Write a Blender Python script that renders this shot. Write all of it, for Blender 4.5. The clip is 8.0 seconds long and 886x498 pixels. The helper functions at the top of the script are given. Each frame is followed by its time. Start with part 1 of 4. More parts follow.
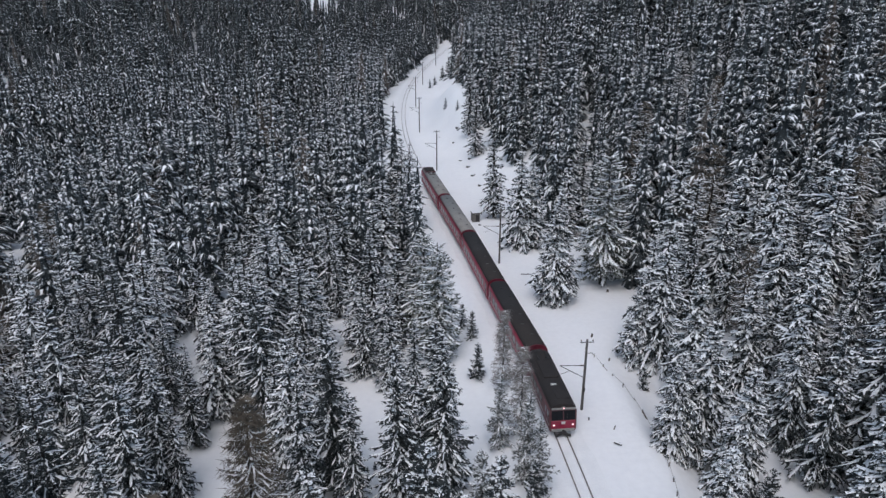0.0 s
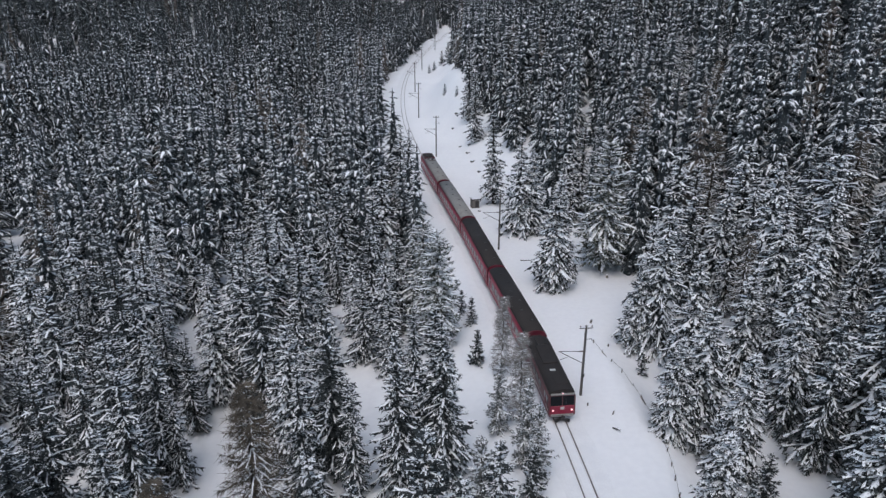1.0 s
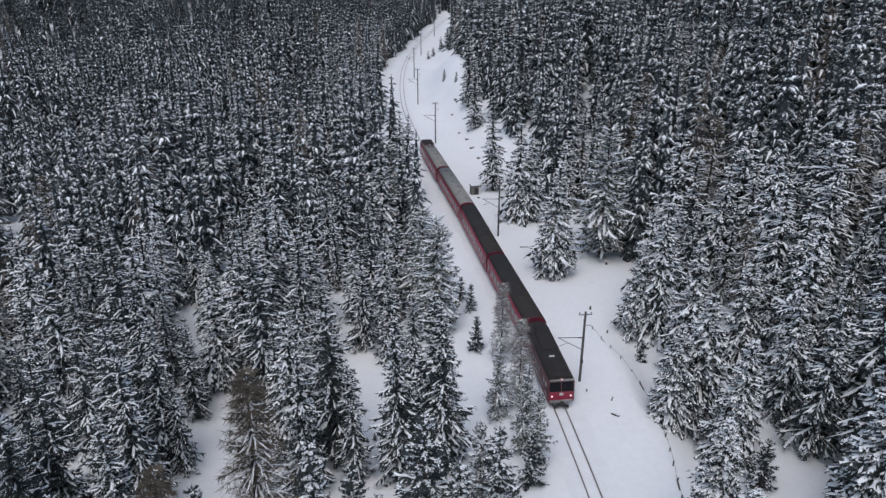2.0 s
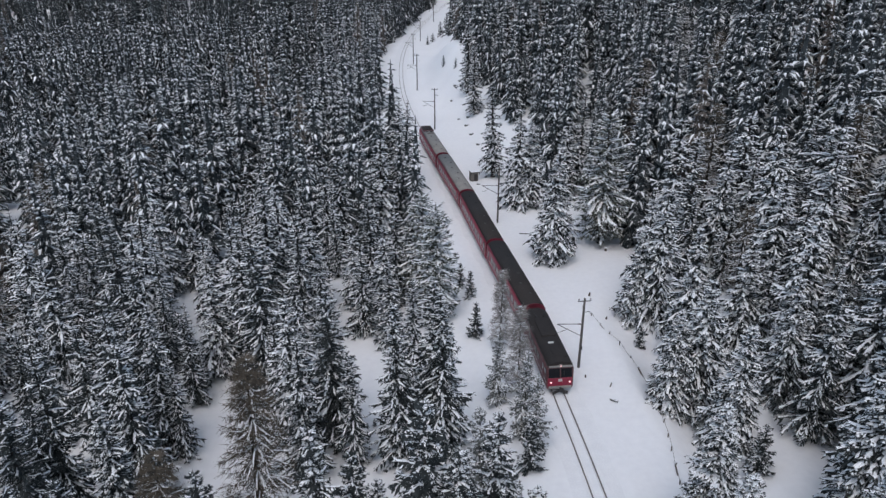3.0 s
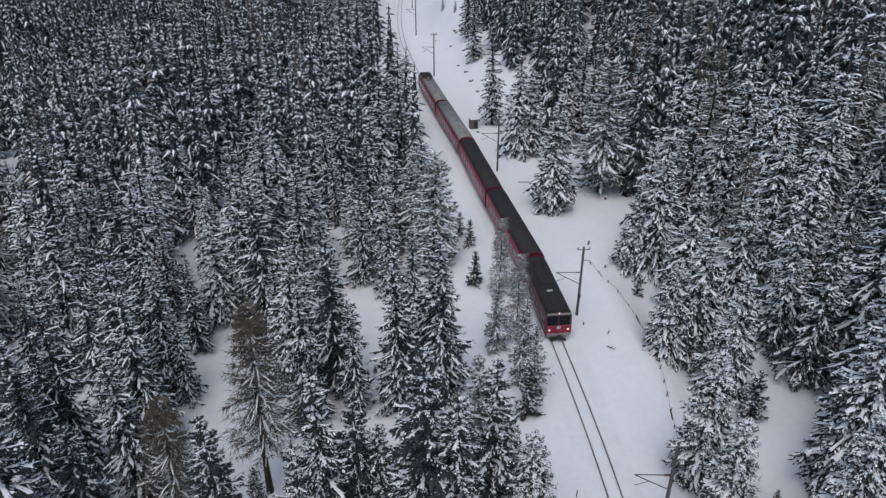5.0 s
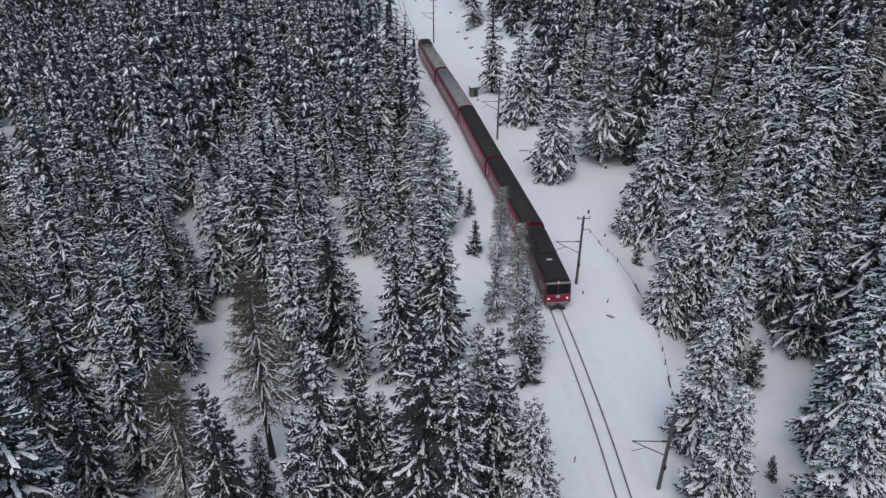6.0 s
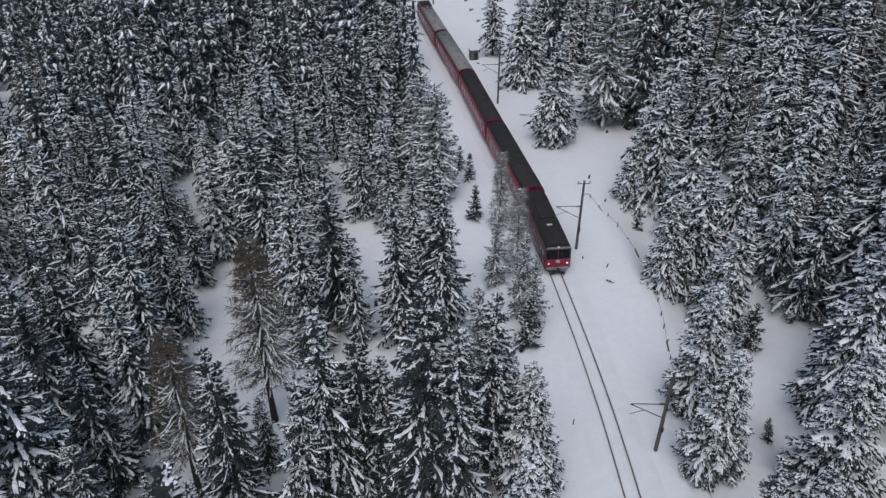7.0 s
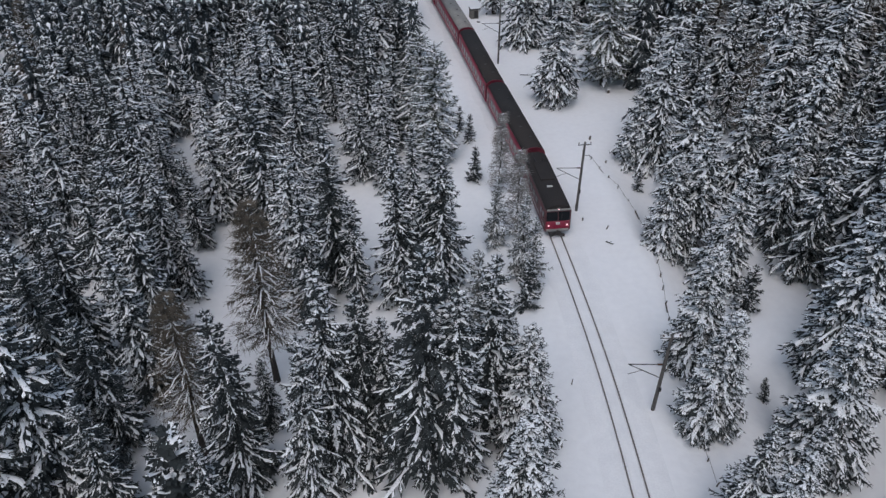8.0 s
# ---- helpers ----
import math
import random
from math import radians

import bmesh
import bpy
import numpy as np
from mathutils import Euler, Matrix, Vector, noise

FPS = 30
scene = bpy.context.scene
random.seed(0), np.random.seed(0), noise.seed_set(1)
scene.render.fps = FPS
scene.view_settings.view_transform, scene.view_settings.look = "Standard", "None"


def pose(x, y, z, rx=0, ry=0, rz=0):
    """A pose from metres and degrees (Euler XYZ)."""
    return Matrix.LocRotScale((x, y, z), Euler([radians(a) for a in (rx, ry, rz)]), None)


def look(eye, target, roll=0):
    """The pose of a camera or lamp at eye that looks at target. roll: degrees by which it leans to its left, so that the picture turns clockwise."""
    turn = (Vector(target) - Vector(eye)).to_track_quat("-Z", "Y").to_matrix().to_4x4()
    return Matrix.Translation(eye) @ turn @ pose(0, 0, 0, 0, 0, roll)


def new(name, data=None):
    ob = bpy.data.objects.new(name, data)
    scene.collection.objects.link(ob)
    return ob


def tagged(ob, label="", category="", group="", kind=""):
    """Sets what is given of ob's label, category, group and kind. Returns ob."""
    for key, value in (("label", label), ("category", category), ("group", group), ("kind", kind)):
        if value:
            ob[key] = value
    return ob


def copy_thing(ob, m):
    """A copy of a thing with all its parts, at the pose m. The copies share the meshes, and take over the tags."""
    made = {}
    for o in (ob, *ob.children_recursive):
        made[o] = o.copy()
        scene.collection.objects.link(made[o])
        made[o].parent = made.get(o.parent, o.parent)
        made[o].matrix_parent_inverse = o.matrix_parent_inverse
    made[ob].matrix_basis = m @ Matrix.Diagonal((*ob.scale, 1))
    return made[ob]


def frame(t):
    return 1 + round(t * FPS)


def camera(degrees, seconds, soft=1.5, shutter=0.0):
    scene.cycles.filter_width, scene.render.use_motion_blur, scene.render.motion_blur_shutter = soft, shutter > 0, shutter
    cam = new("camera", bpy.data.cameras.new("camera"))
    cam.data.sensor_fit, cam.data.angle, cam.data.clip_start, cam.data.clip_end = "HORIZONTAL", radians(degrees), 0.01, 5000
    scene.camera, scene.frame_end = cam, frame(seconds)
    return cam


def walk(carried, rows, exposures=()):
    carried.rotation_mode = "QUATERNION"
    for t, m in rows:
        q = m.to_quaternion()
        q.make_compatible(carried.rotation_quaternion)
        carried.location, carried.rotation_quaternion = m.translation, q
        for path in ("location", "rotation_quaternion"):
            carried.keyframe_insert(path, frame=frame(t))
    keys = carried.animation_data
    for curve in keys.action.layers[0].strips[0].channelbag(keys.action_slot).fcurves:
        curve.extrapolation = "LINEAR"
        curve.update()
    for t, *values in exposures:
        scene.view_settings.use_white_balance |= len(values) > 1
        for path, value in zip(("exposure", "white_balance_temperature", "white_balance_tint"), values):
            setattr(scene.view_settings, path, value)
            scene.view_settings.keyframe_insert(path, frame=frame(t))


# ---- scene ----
cam = camera(63.8, 8.0, soft=1.4)
EYE = 41.5
# seconds, degrees down, yaw, roll: the camera hovers and tilts down
ROWS = [
    (0.0, 21.20, 0.0, 0.0),
    (0.5, 21.78, -0.02, 0.01),
    (1.0, 22.31, -0.05, 0.01),
    (1.5, 22.85, -0.08, 0.02),
    (3.0, 24.46, -0.16, 0.02),
    (3.5, 25.13, -0.17, 0.01),
    (4.0, 26.20, -0.18, 0.01),
    (4.5, 27.38, -0.20, 0.03),
    (6.0, 31.08, -0.24, 0.04),
    (6.5, 32.39, -0.26, 0.07),
    (7.0, 33.88, -0.28, 0.12),
    (7.5, 35.41, -0.30, 0.16),
    (8.0, 36.94, -0.33, 0.18),
]
walk(cam, [(t, pose(0, 0, EYE, 90 - down, roll, yaw)) for t, down, yaw, roll in ROWS], exposures=[(0.0, 0.70), (4.5, 0.58), (8.0, 0.47)])

# ---- light: a bright, closed winter sky ----
SUN_UP, SUN_ROUND = 60.0, 190.0
world = bpy.data.worlds.new("sky")
scene.world = world
world.use_nodes = True
wn, wl = world.node_tree.nodes, world.node_tree.links
sky = wn.new("ShaderNodeTexSky")
sky.sky_type, sky.sun_disc = "NISHITA", False
sky.sun_elevation, sky.sun_rotation = radians(SUN_UP), radians(SUN_ROUND)
sky.air_density, sky.dust_density, sky.ozone_density = 1.0, 2.0, 1.0
pale = wn.new("ShaderNodeHueSaturation")
pale.inputs["Saturation"].default_value = 0.84
pale.inputs["Hue"].default_value = 0.485
wl.new(sky.outputs[0], pale.inputs["Color"])
wl.new(pale.outputs[0], wn["Background"].inputs["Color"])
wn["Background"].inputs["Strength"].default_value = 0.10
sun = new("sun", bpy.data.lights.new("sun", "SUN"))
sun.data.energy, sun.data.angle, sun.data.color = 0.6, radians(50), (1.0, 0.97, 0.94)
up, rnd = radians(SUN_UP), radians(SUN_ROUND)
sun.matrix_basis = look((0, 0, 200), (-200 * math.cos(up) * math.sin(rnd), -200 * math.cos(up) * math.cos(rnd), 200 - 200 * math.sin(up)))


# ---- materials ----
def material(name, base, rough, dark=None, scale=4.0, detail_scale=60.0, bump=0.2, bump_size=0.02, metal=0.0, vary=0.0):
    """A surface with two scales of grain, between the colours dark and base."""
    m = bpy.data.materials.new(name)
    m.use_nodes = True
    n, l = m.node_tree.nodes, m.node_tree.links
    b = n["Principled BSDF"]
    b.inputs["Roughness"].default_value, b.inputs["Metallic"].default_value = rough, metal
    co = n.new("ShaderNodeTexCoord")
    big, fine = n.new("ShaderNodeTexNoise"), n.new("ShaderNodeTexNoise")
    big.inputs["Scale"].default_value, fine.inputs["Scale"].default_value = scale, detail_scale
    big.inputs["Detail"].default_value = fine.inputs["Detail"].default_value = 4
    for t in (big, fine):
        l.new(co.outputs["Object"], t.inputs["Vector"])
    both = n.new("ShaderNodeMath")
    both.operation = "MULTIPLY_ADD"
    both.inputs[1].default_value = 0.5
    l.new(fine.outputs["Fac"], both.inputs[0])
    half = n.new("ShaderNodeMath")
    half.operation = "MULTIPLY"
    half.inputs[1].default_value = 0.5
    l.new(big.outputs["Fac"], half.inputs[0])
    l.new(half.outputs[0], both.inputs[2])
    mix = n.new("ShaderNodeMix")
    mix.data_type = "RGBA"
    span = n.new("ShaderNodeMapRange")
    span.inputs[1].default_value, span.inputs[2].default_value = 0.32, 0.68
    l.new(both.outputs[0], span.inputs[0])
    l.new(span.outputs[0], mix.inputs[0])
    mix.inputs[6].default_value = (*(dark or [c * 0.8 for c in base]), 1)
    mix.inputs[7].default_value = (*base, 1)
    colour = mix.outputs[2]
    if vary:
        info, hsv = n.new("ShaderNodeObjectInfo"), n.new("ShaderNodeHueSaturation")
        r = n.new("ShaderNodeMapRange")
        r.inputs[3].default_value, r.inputs[4].default_value = 1 - vary, 1 + vary
        l.new(info.outputs["Random"], r.inputs[0])
        l.new(r.outputs[0], hsv.inputs["Value"])
        l.new(colour, hsv.inputs["Color"])
        colour = hsv.outputs[0]
    l.new(colour, b.inputs["Base Color"])
    if bump:
        bp = n.new("ShaderNodeBump")
        bp.inputs["Strength"].default_value, bp.inputs["Distance"].default_value = bump, bump_size
        l.new(both.outputs[0], bp.inputs["Height"])
        l.new(bp.outputs[0], b.inputs["Normal"])
    return m


SNOW = material("snow", (0.83, 0.84, 0.875), 0.75, (0.76, 0.77, 0.81), 0.12, 1.6, 0.35, 0.25)
BED_SNOW = material("packed_snow", (0.82, 0.83, 0.865), 0.75, (0.72, 0.73, 0.77), 0.8, 7.0, 0.4, 0.08)
TREE_SNOW = material("snow_on_branches", (0.84, 0.86, 0.90), 0.7, (0.70, 0.72, 0.77), 1.2, 14.0, 0.3, 0.05)


def flecked(name, dark, light, snow, share, scale, vary=0.2):
    """Needles with flecks of snow caught in them; share: how much of them is snow."""
    m = material(name, light, 0.8, dark, 1.3, 16.0, 0.4, 0.04, vary=vary)
    n, l = m.node_tree.nodes, m.node_tree.links
    b = n["Principled BSDF"]
    old = b.inputs["Base Color"].links[0].from_socket
    co, tex = n.new("ShaderNodeTexCoord"), n.new("ShaderNodeTexNoise")
    tex.inputs["Scale"].default_value, tex.inputs["Detail"].default_value, tex.inputs["Roughness"].default_value = scale, 3, 0.65
    l.new(co.outputs["Object"], tex.inputs["Vector"])
    cut = n.new("ShaderNodeMapRange")
    edge = 0.5 + (0.5 - share) * 0.5
    cut.inputs[1].default_value, cut.inputs[2].default_value = edge - 0.035, edge + 0.035
    l.new(tex.outputs["Fac"], cut.inputs[0])
    mix = n.new("ShaderNodeMix")
    mix.data_type = "RGBA"
    l.new(cut.outputs[0], mix.inputs[0])
    l.new(old, mix.inputs[6])
    mix.inputs[7].default_value = (*snow, 1)
    l.new(mix.outputs[2], b.inputs["Base Color"])
    return m


WHITE = (0.82, 0.84, 0.88)
NEEDLES = flecked("spruce_needles", (0.008, 0.012, 0.014), (0.030, 0.038, 0.041), WHITE, 0.17, 11.0)
# needles of the stands; distant haze is put into their bluer, paler colour
HAZED_NEEDLES = flecked("hazed_spruce_needles", (0.009, 0.013, 0.016), (0.034, 0.044, 0.050), WHITE, 0.25, 2.6)
FAR_SNOW = flecked("distant_snow_on_boughs", (0.012, 0.018, 0.019), (0.05, 0.06, 0.06), WHITE, 0.82, 5.0, 0.0)
FAR_LARCH = flecked("distant_bare_larch_twigs", (0.04, 0.034, 0.031), (0.095, 0.082, 0.072), WHITE, 0.25, 3.0)
PINE_NEEDLES = flecked("pine_needles", (0.03, 0.036, 0.03), (0.085, 0.092, 0.075), WHITE, 0.3, 4.5)
FROST_NEEDLES = flecked("frosted_needles", (0.05, 0.055, 0.055), (0.14, 0.145, 0.14), WHITE, 0.36, 5.0)
BOUGH_SNOW = flecked("snow_on_boughs", (0.03, 0.036, 0.036), (0.08, 0.085, 0.085), WHITE, 0.74, 13.0, 0.0)
BARK = material("bark", (0.034, 0.029, 0.027), 0.9, (0.014, 0.012, 0.012), 3.0, 30.0, 0.6, 0.03)
TWIGS = material("larch_twigs", (0.125, 0.104, 0.08), 0.85, (0.06, 0.05, 0.042), 2.0, 25.0, 0.3, 0.02)
GREY_TWIGS = material("frosted_twigs", (0.36, 0.35, 0.35), 0.85, (0.13, 0.115, 0.105), 2.0, 9.0, 0.3, 0.02)
RED = material("red_paint", (0.28, 0.009, 0.044), 0.42, (0.19, 0.008, 0.030), 0.9, 9.0, 0.08, 0.01)
# a darker red for car ends, doors, window frames and rims
DARK_RED = material("dark_red_paint", (0.15, 0.010, 0.028), 0.5, (0.07, 0.009, 0.018), 0.8, 6.0, 0.1, 0.01)
GRIMY_RED = material("grimy_red_paint", (0.17, 0.075, 0.08), 0.65, (0.07, 0.022, 0.03), 1.1, 8.0, 0.15, 0.01)
ROOF_DARK = material("sooty_roof", (0.027, 0.021, 0.020), 0.8, (0.013, 0.011, 0.011), 0.7, 7.0, 0.25, 0.02)
ROOF_GREY = material("grey_roof", (0.27, 0.262, 0.255), 0.62, (0.14, 0.137, 0.135), 0.5, 6.0, 0.2, 0.02)
STEEL_DARK = material("dark_steel", (0.045, 0.042, 0.042), 0.55, (0.02, 0.019, 0.02), 3.0, 30.0, 0.3, 0.02, metal=0.3)
RAIL_STEEL = material("rail_steel", (0.24, 0.22, 0.21), 0.5, (0.13, 0.11, 0.105), 2.0, 30.0, 0.2, 0.01, metal=0.4)
GLASS = material("dark_window_glass", (0.02, 0.022, 0.026), 0.08, (0.012, 0.013, 0.016), 1.0, 5.0, 0.0)
LIGHT_PAINT = material("light_grey_paint", (0.55, 0.55, 0.54), 0.5, (0.42, 0.42, 0.41), 3.0, 20.0, 0.1, 0.01)
POLE_WOOD = material("weathered_pole", (0.12, 0.112, 0.105), 0.85, (0.06, 0.056, 0.053), 1.5, 18.0, 0.5, 0.02)
FENCE_WOOD = material("old_fence_wood", (0.12, 0.095, 0.08), 0.9, (0.05, 0.04, 0.036), 3.0, 25.0, 0.5, 0.02)
BOX_GREY = material("grey_box_boards", (0.17, 0.16, 0.15), 0.8, (0.10, 0.095, 0.09), 3.0, 20.0, 0.3, 0.02)
STONE = material("dark_stone", (0.12, 0.115, 0.11), 0.9, (0.05, 0.048, 0.046), 2.0, 15.0, 0.6, 0.05)
PORCELAIN = material("brown_insulator", (0.10, 0.05, 0.035), 0.25, (0.07, 0.035, 0.025), 5.0, 30.0, 0.0)


def lamp_glow(name, colour, power):
    m = bpy.data.materials.new(name)
    m.use_nodes = True
    b = m.node_tree.nodes["Principled BSDF"]
    b.inputs["Base Color"].default_value = (0.8, 0.8, 0.8, 1)
    b.inputs["Emission Color"].default_value = (*colour, 1)
    b.inputs["Emission Strength"].default_value = power
    return m


HEADLIGHT = lamp_glow("headlight_glass", (1.0, 0.30, 0.34), 1.3)


# ---- small mesh helpers ----
def mesh_of(name, verts, faces, mats, index=None, shade=False):
    me = bpy.data.meshes.new(name)
    me.from_pydata([tuple(v) for v in verts], [], faces)
    for m in mats if isinstance(mats, (list, tuple)) else [mats]:
        me.materials.append(m)
    if index is not None:
        me.polygons.foreach_set("material_index", index)
    if shade:
        me.polygons.foreach_set("use_smooth", [True] * len(faces))
    me.update()
    return me


def part(name, source, mat, parent=None, label=""):
    """Links a bmesh, or a mesh, as one object under a thing or a part."""
    if isinstance(source, bmesh.types.BMesh):
        me = bpy.data.meshes.new(name)
        source.to_mesh(me)
        source.free()
        me.materials.append(mat)
    else:
        me = source
    ob = new(name, me)
    ob.parent = parent
    return tagged(ob, label)


def box(bm, x, y, z, sx, sy, sz, bevel=0.0, turn=None):
    """A box with its middle at x, y, z."""
    m = Matrix.Translation((x, y, z)) @ (turn or Matrix()) @ Matrix.Diagonal((sx, sy, sz, 1))
    r = bmesh.ops.create_cube(bm, size=1, matrix=m)
    if bevel:
        edges = list({e for v in r["verts"] for e in v.link_edges})
        bmesh.ops.bevel(bm, geom=edges, offset=bevel, segments=1, affect="EDGES")
    return bm


def rod(bm, a, b, r0, r1=None, sides=8):
    """A tapered rod from a to b."""
    a, b = Vector(a), Vector(b)
    d = b - a
    m = Matrix.Translation((a + b) / 2) @ d.to_track_quat("Z", "Y").to_matrix().to_4x4()
    bmesh.ops.create_cone(bm, cap_ends=True, segments=sides, radius1=r0, radius2=r0 if r1 is None else r1, depth=d.length, matrix=m)
    return bm


# ---- the lie of the land ----
TRACK_Y = [-60, 20, 40, 55, 70, 86, 105, 126, 145, 170, 192, 223, 255, 290, 330, 380, 450, 560, 800]
TRACK_X = [12.0, 13.2, 12.8, 11.6, 9.9, 7.3, 4.2, 0.3, -3.2, -7.2, -10.0, -12.4, -13.4, -12.6, -9.5, -4.0, 5.0, 20.0, 60.0]


def _spline(xs, ys):
    """Second derivatives of the natural cubic spline through the knots."""
    n = len(xs)
    a, b = np.eye(n), np.zeros(n)
    for i in range(1, n - 1):
        h0, h1 = xs[i] - xs[i - 1], xs[i + 1] - xs[i]
        a[i, i - 1:i + 2] = h0 / 6, (h0 + h1) / 3, h1 / 6
        b[i] = (ys[i + 1] - ys[i]) / h1 - (ys[i] - ys[i - 1]) / h0
    return np.linalg.solve(a, b)


_KY, _KX = np.array(TRACK_Y, float), np.array(TRACK_X, float)
_KM = _spline(_KY, _KX)


def track_x(y):
    """Where the middle of the track lies across the line of sight, at y metres ahead."""
    y = np.clip(np.asarray(y, float), _KY[0], _KY[-1])
    i = np.clip(np.searchsorted(_KY, y) - 1, 0, len(_KY) - 2)
    h = _KY[i + 1] - _KY[i]
    a, b = (_KY[i + 1] - y) / h, (y - _KY[i]) / h
    return a * _KX[i] + b * _KX[i + 1] + ((a**3 - a) * _KM[i] + (b**3 - b) * _KM[i + 1]) * h * h / 6


def smooth(x, a, b):
    u = np.clip((np.asarray(x, float) - a) / (b - a), 0, 1)
    return u * u * (3 - 2 * u)


def ramp(x, soft):
    """0 below zero, x above, with a soft bend."""
    x = np.asarray(x, float)
    return np.where(x <= 0, 0, np.where(x < soft, x * x / (2 * soft), x - soft / 2))


def waves(x, y):
    return (0.5 * np.sin(x * 0.11 + 1.3 * np.sin(y * 0.07)) + 0.35 * np.sin(y * 0.16 + 0.9 * np.sin(x * 0.13) + 2)
            + 0.2 * np.sin(x * 0.37 + y * 0.21) + 0.16 * np.sin(x * 0.29 - y * 0.45 + 1))


def ground_z(x, y):
    """Height of the snow."""
    x, y = np.asarray(x, float), np.asarray(y, float)
    s = x - track_x(y)
    far = np.hypot(x, y)
    # the hillside right of the line starts close to the rails in the cutting, further off by the clearing
    foot = 9.0 + 11.0 * smooth(y, 150, 105) + 4.0 * smooth(y, 55, 35)
    steep = 0.5 + 0.08 * smooth(y, 60, 120)
    hill = steep * ramp(s - foot, 4.0)
    hill = 130 * (1 - np.exp(-hill / 130))
    # a low ditch behind the fence
    hill = hill - 1.9 * np.exp(-((s - 12.5 - 2.5 * smooth(y, 45, 30)) / 2.8) ** 2) * smooth(y, 80, 66)
    hill = hill + 0.35 * np.exp(-((s - 7.6) / 1.1) ** 2) * smooth(y, 78, 66)
    hill = hill + 8.5 * np.exp(-((s - 15) / 6.5) ** 2 - ((y - 206) / 34) ** 2)
    # the bank below the line, and the valley floor with the far hillside
    bank = -0.28 * ramp(-s - 4.5, 2.0)
    bank = -4.5 * (1 - np.exp(bank / 4.5))
    back = 0.36 * ramp(far - 285, 50) * smooth(-s, 20, 90)
    back = 170 * (1 - np.exp(-back / 170))
    far_end = 0.36 * ramp(y - 440, 30) * smooth(y, 420, 470)
    far_end = 150 * (1 - np.exp(-far_end / 150))
    lumps = waves(x, y) * (0.15 + 0.85 * smooth(np.abs(s), 5, 14)) * smooth(np.abs(s), 2.2, 5) * (0.6 + smooth(far, 150, 400) * 2)
    bed = -0.16 * smooth(np.abs(s), 2.4, 1.6) + 0.12 * np.exp(-((np.abs(s) - 3) / 0.7) ** 2)
    return np.where(s > 0, hill, bank) + np.maximum(back, far_end) + lumps + bed


def steps(*spans):
    out = []
    for a, b, d in spans:
        out += list(np.arange(a, b, d))
    return np.array(out + [spans[-1][1]], float)


def build_ground():
    xs = steps((-3000, -600, 300), (-600, -200, 20), (-200, -60, 5), (-60, 60, 1.25), (60, 200, 5), (200, 600, 20), (600, 3000, 300))
    ys = steps((-3000, -300, 300), (-300, -20, 20), (-20, 15, 5), (15, 160, 1.25), (160, 320, 2.5), (320, 600, 10), (600, 1000, 40), (1000, 4000, 300))
    gx, gy = np.meshgrid(xs, ys)
    verts = np.stack([gx, gy, ground_z(gx, gy)], -1).reshape(-1, 3)
    w = len(xs)
    i = (np.arange(len(ys) - 1)[:, None] * w + np.arange(w - 1)).ravel()
    quads = np.stack([i, i + 1, i + 1 + w, i + w], 1)
    ground = new("ground", mesh_of("ground", verts.tolist(), quads.tolist(), SNOW, shade=True))
    tagged(ground, "deep fresh snow over the forest floor and railway bank", "snow", kind="structure")


build_ground()


# ---- railway track ----
def sweep(profile, y0, y1, step):
    """A strip of the cross-section (sideways, up) laid along the line."""
    ys = np.arange(y0, y1 + 0.01, step)
    x = track_x(ys)
    dx = (track_x(ys + 0.1) - track_x(ys - 0.1)) / 0.2
    n = np.stack([np.ones_like(dx), -dx], 1) / np.sqrt(1 + dx * dx)[:, None]
    k = len(profile)
    verts, faces = [], []
    for i in range(len(ys)):
        for s, z in profile:
            verts.append((x[i] + n[i, 0] * s, ys[i] + n[i, 1] * s, z))
    for i in range(len(ys) - 1):
        for j in range(k - 1):
            a = i * k + j
            faces.append((a, a + 1, a + 1 + k, a + k))
    return verts, faces


def build_track():
    track = tagged(new("railway_track"), "single narrow railway track half buried in packed snow", "track", kind="structure")
    half = [(0.0, 0.03), (0.30, 0.02), (0.40, -0.02), (0.46, -0.05), (0.61, -0.05), (0.66, 0.0), (0.95, 0.05), (1.5, 0.04), (2.3, -0.02), (2.7, -0.25)]
    prof = [(-s, z) for s, z in reversed(half[1:])] + half
    v, f = sweep(prof, -20, 470, 1.0)
    part("track_bed", mesh_of("track_bed", v, f, BED_SNOW, shade=False), None, track, "packed snow with two open grooves")
    for side in (-1, 1):
        c = 0.535 * side
        rail = [(c - 0.05, -0.1), (c - 0.045, 0.03), (c - 0.035, 0.045), (c + 0.035, 0.045), (c + 0.045, 0.03), (c + 0.05, -0.1)]
        v, f = sweep(rail, -20, 470, 1.0)
        part("rail", mesh_of("rail", v, f, RAIL_STEEL), None, track)


build_track()


# ---- trees ----
def trunk_mesh(height, radius, rng, bend=0.0):
    v, f = [], []
    rings, sides = 7, 7
    for i in range(rings):
        u = i / (rings - 1)
        r = radius * (1 - u) ** 0.8 + 0.015 + (0.35 * radius if i == 0 else 0)
        cx, cy = bend * math.sin(u * 3), bend * math.sin(u * 2.3 + 1)
        for j in range(sides):
            a = 2 * math.pi * j / sides
            v.append((cx + r * math.cos(a), cy + r * math.sin(a), u * height - 0.4 * (i == 0)))
    for i in range(rings - 1):
        for j in range(sides):
            a, b = i * sides + j, i * sides + (j + 1) % sides
            f.append((a, b, b + sides, a + sides))
    return mesh_of("trunk", v, f, BARK, shade=True)


def unit(a):
    return a / np.maximum(np.linalg.norm(a, axis=-1, keepdims=True), 1e-6)


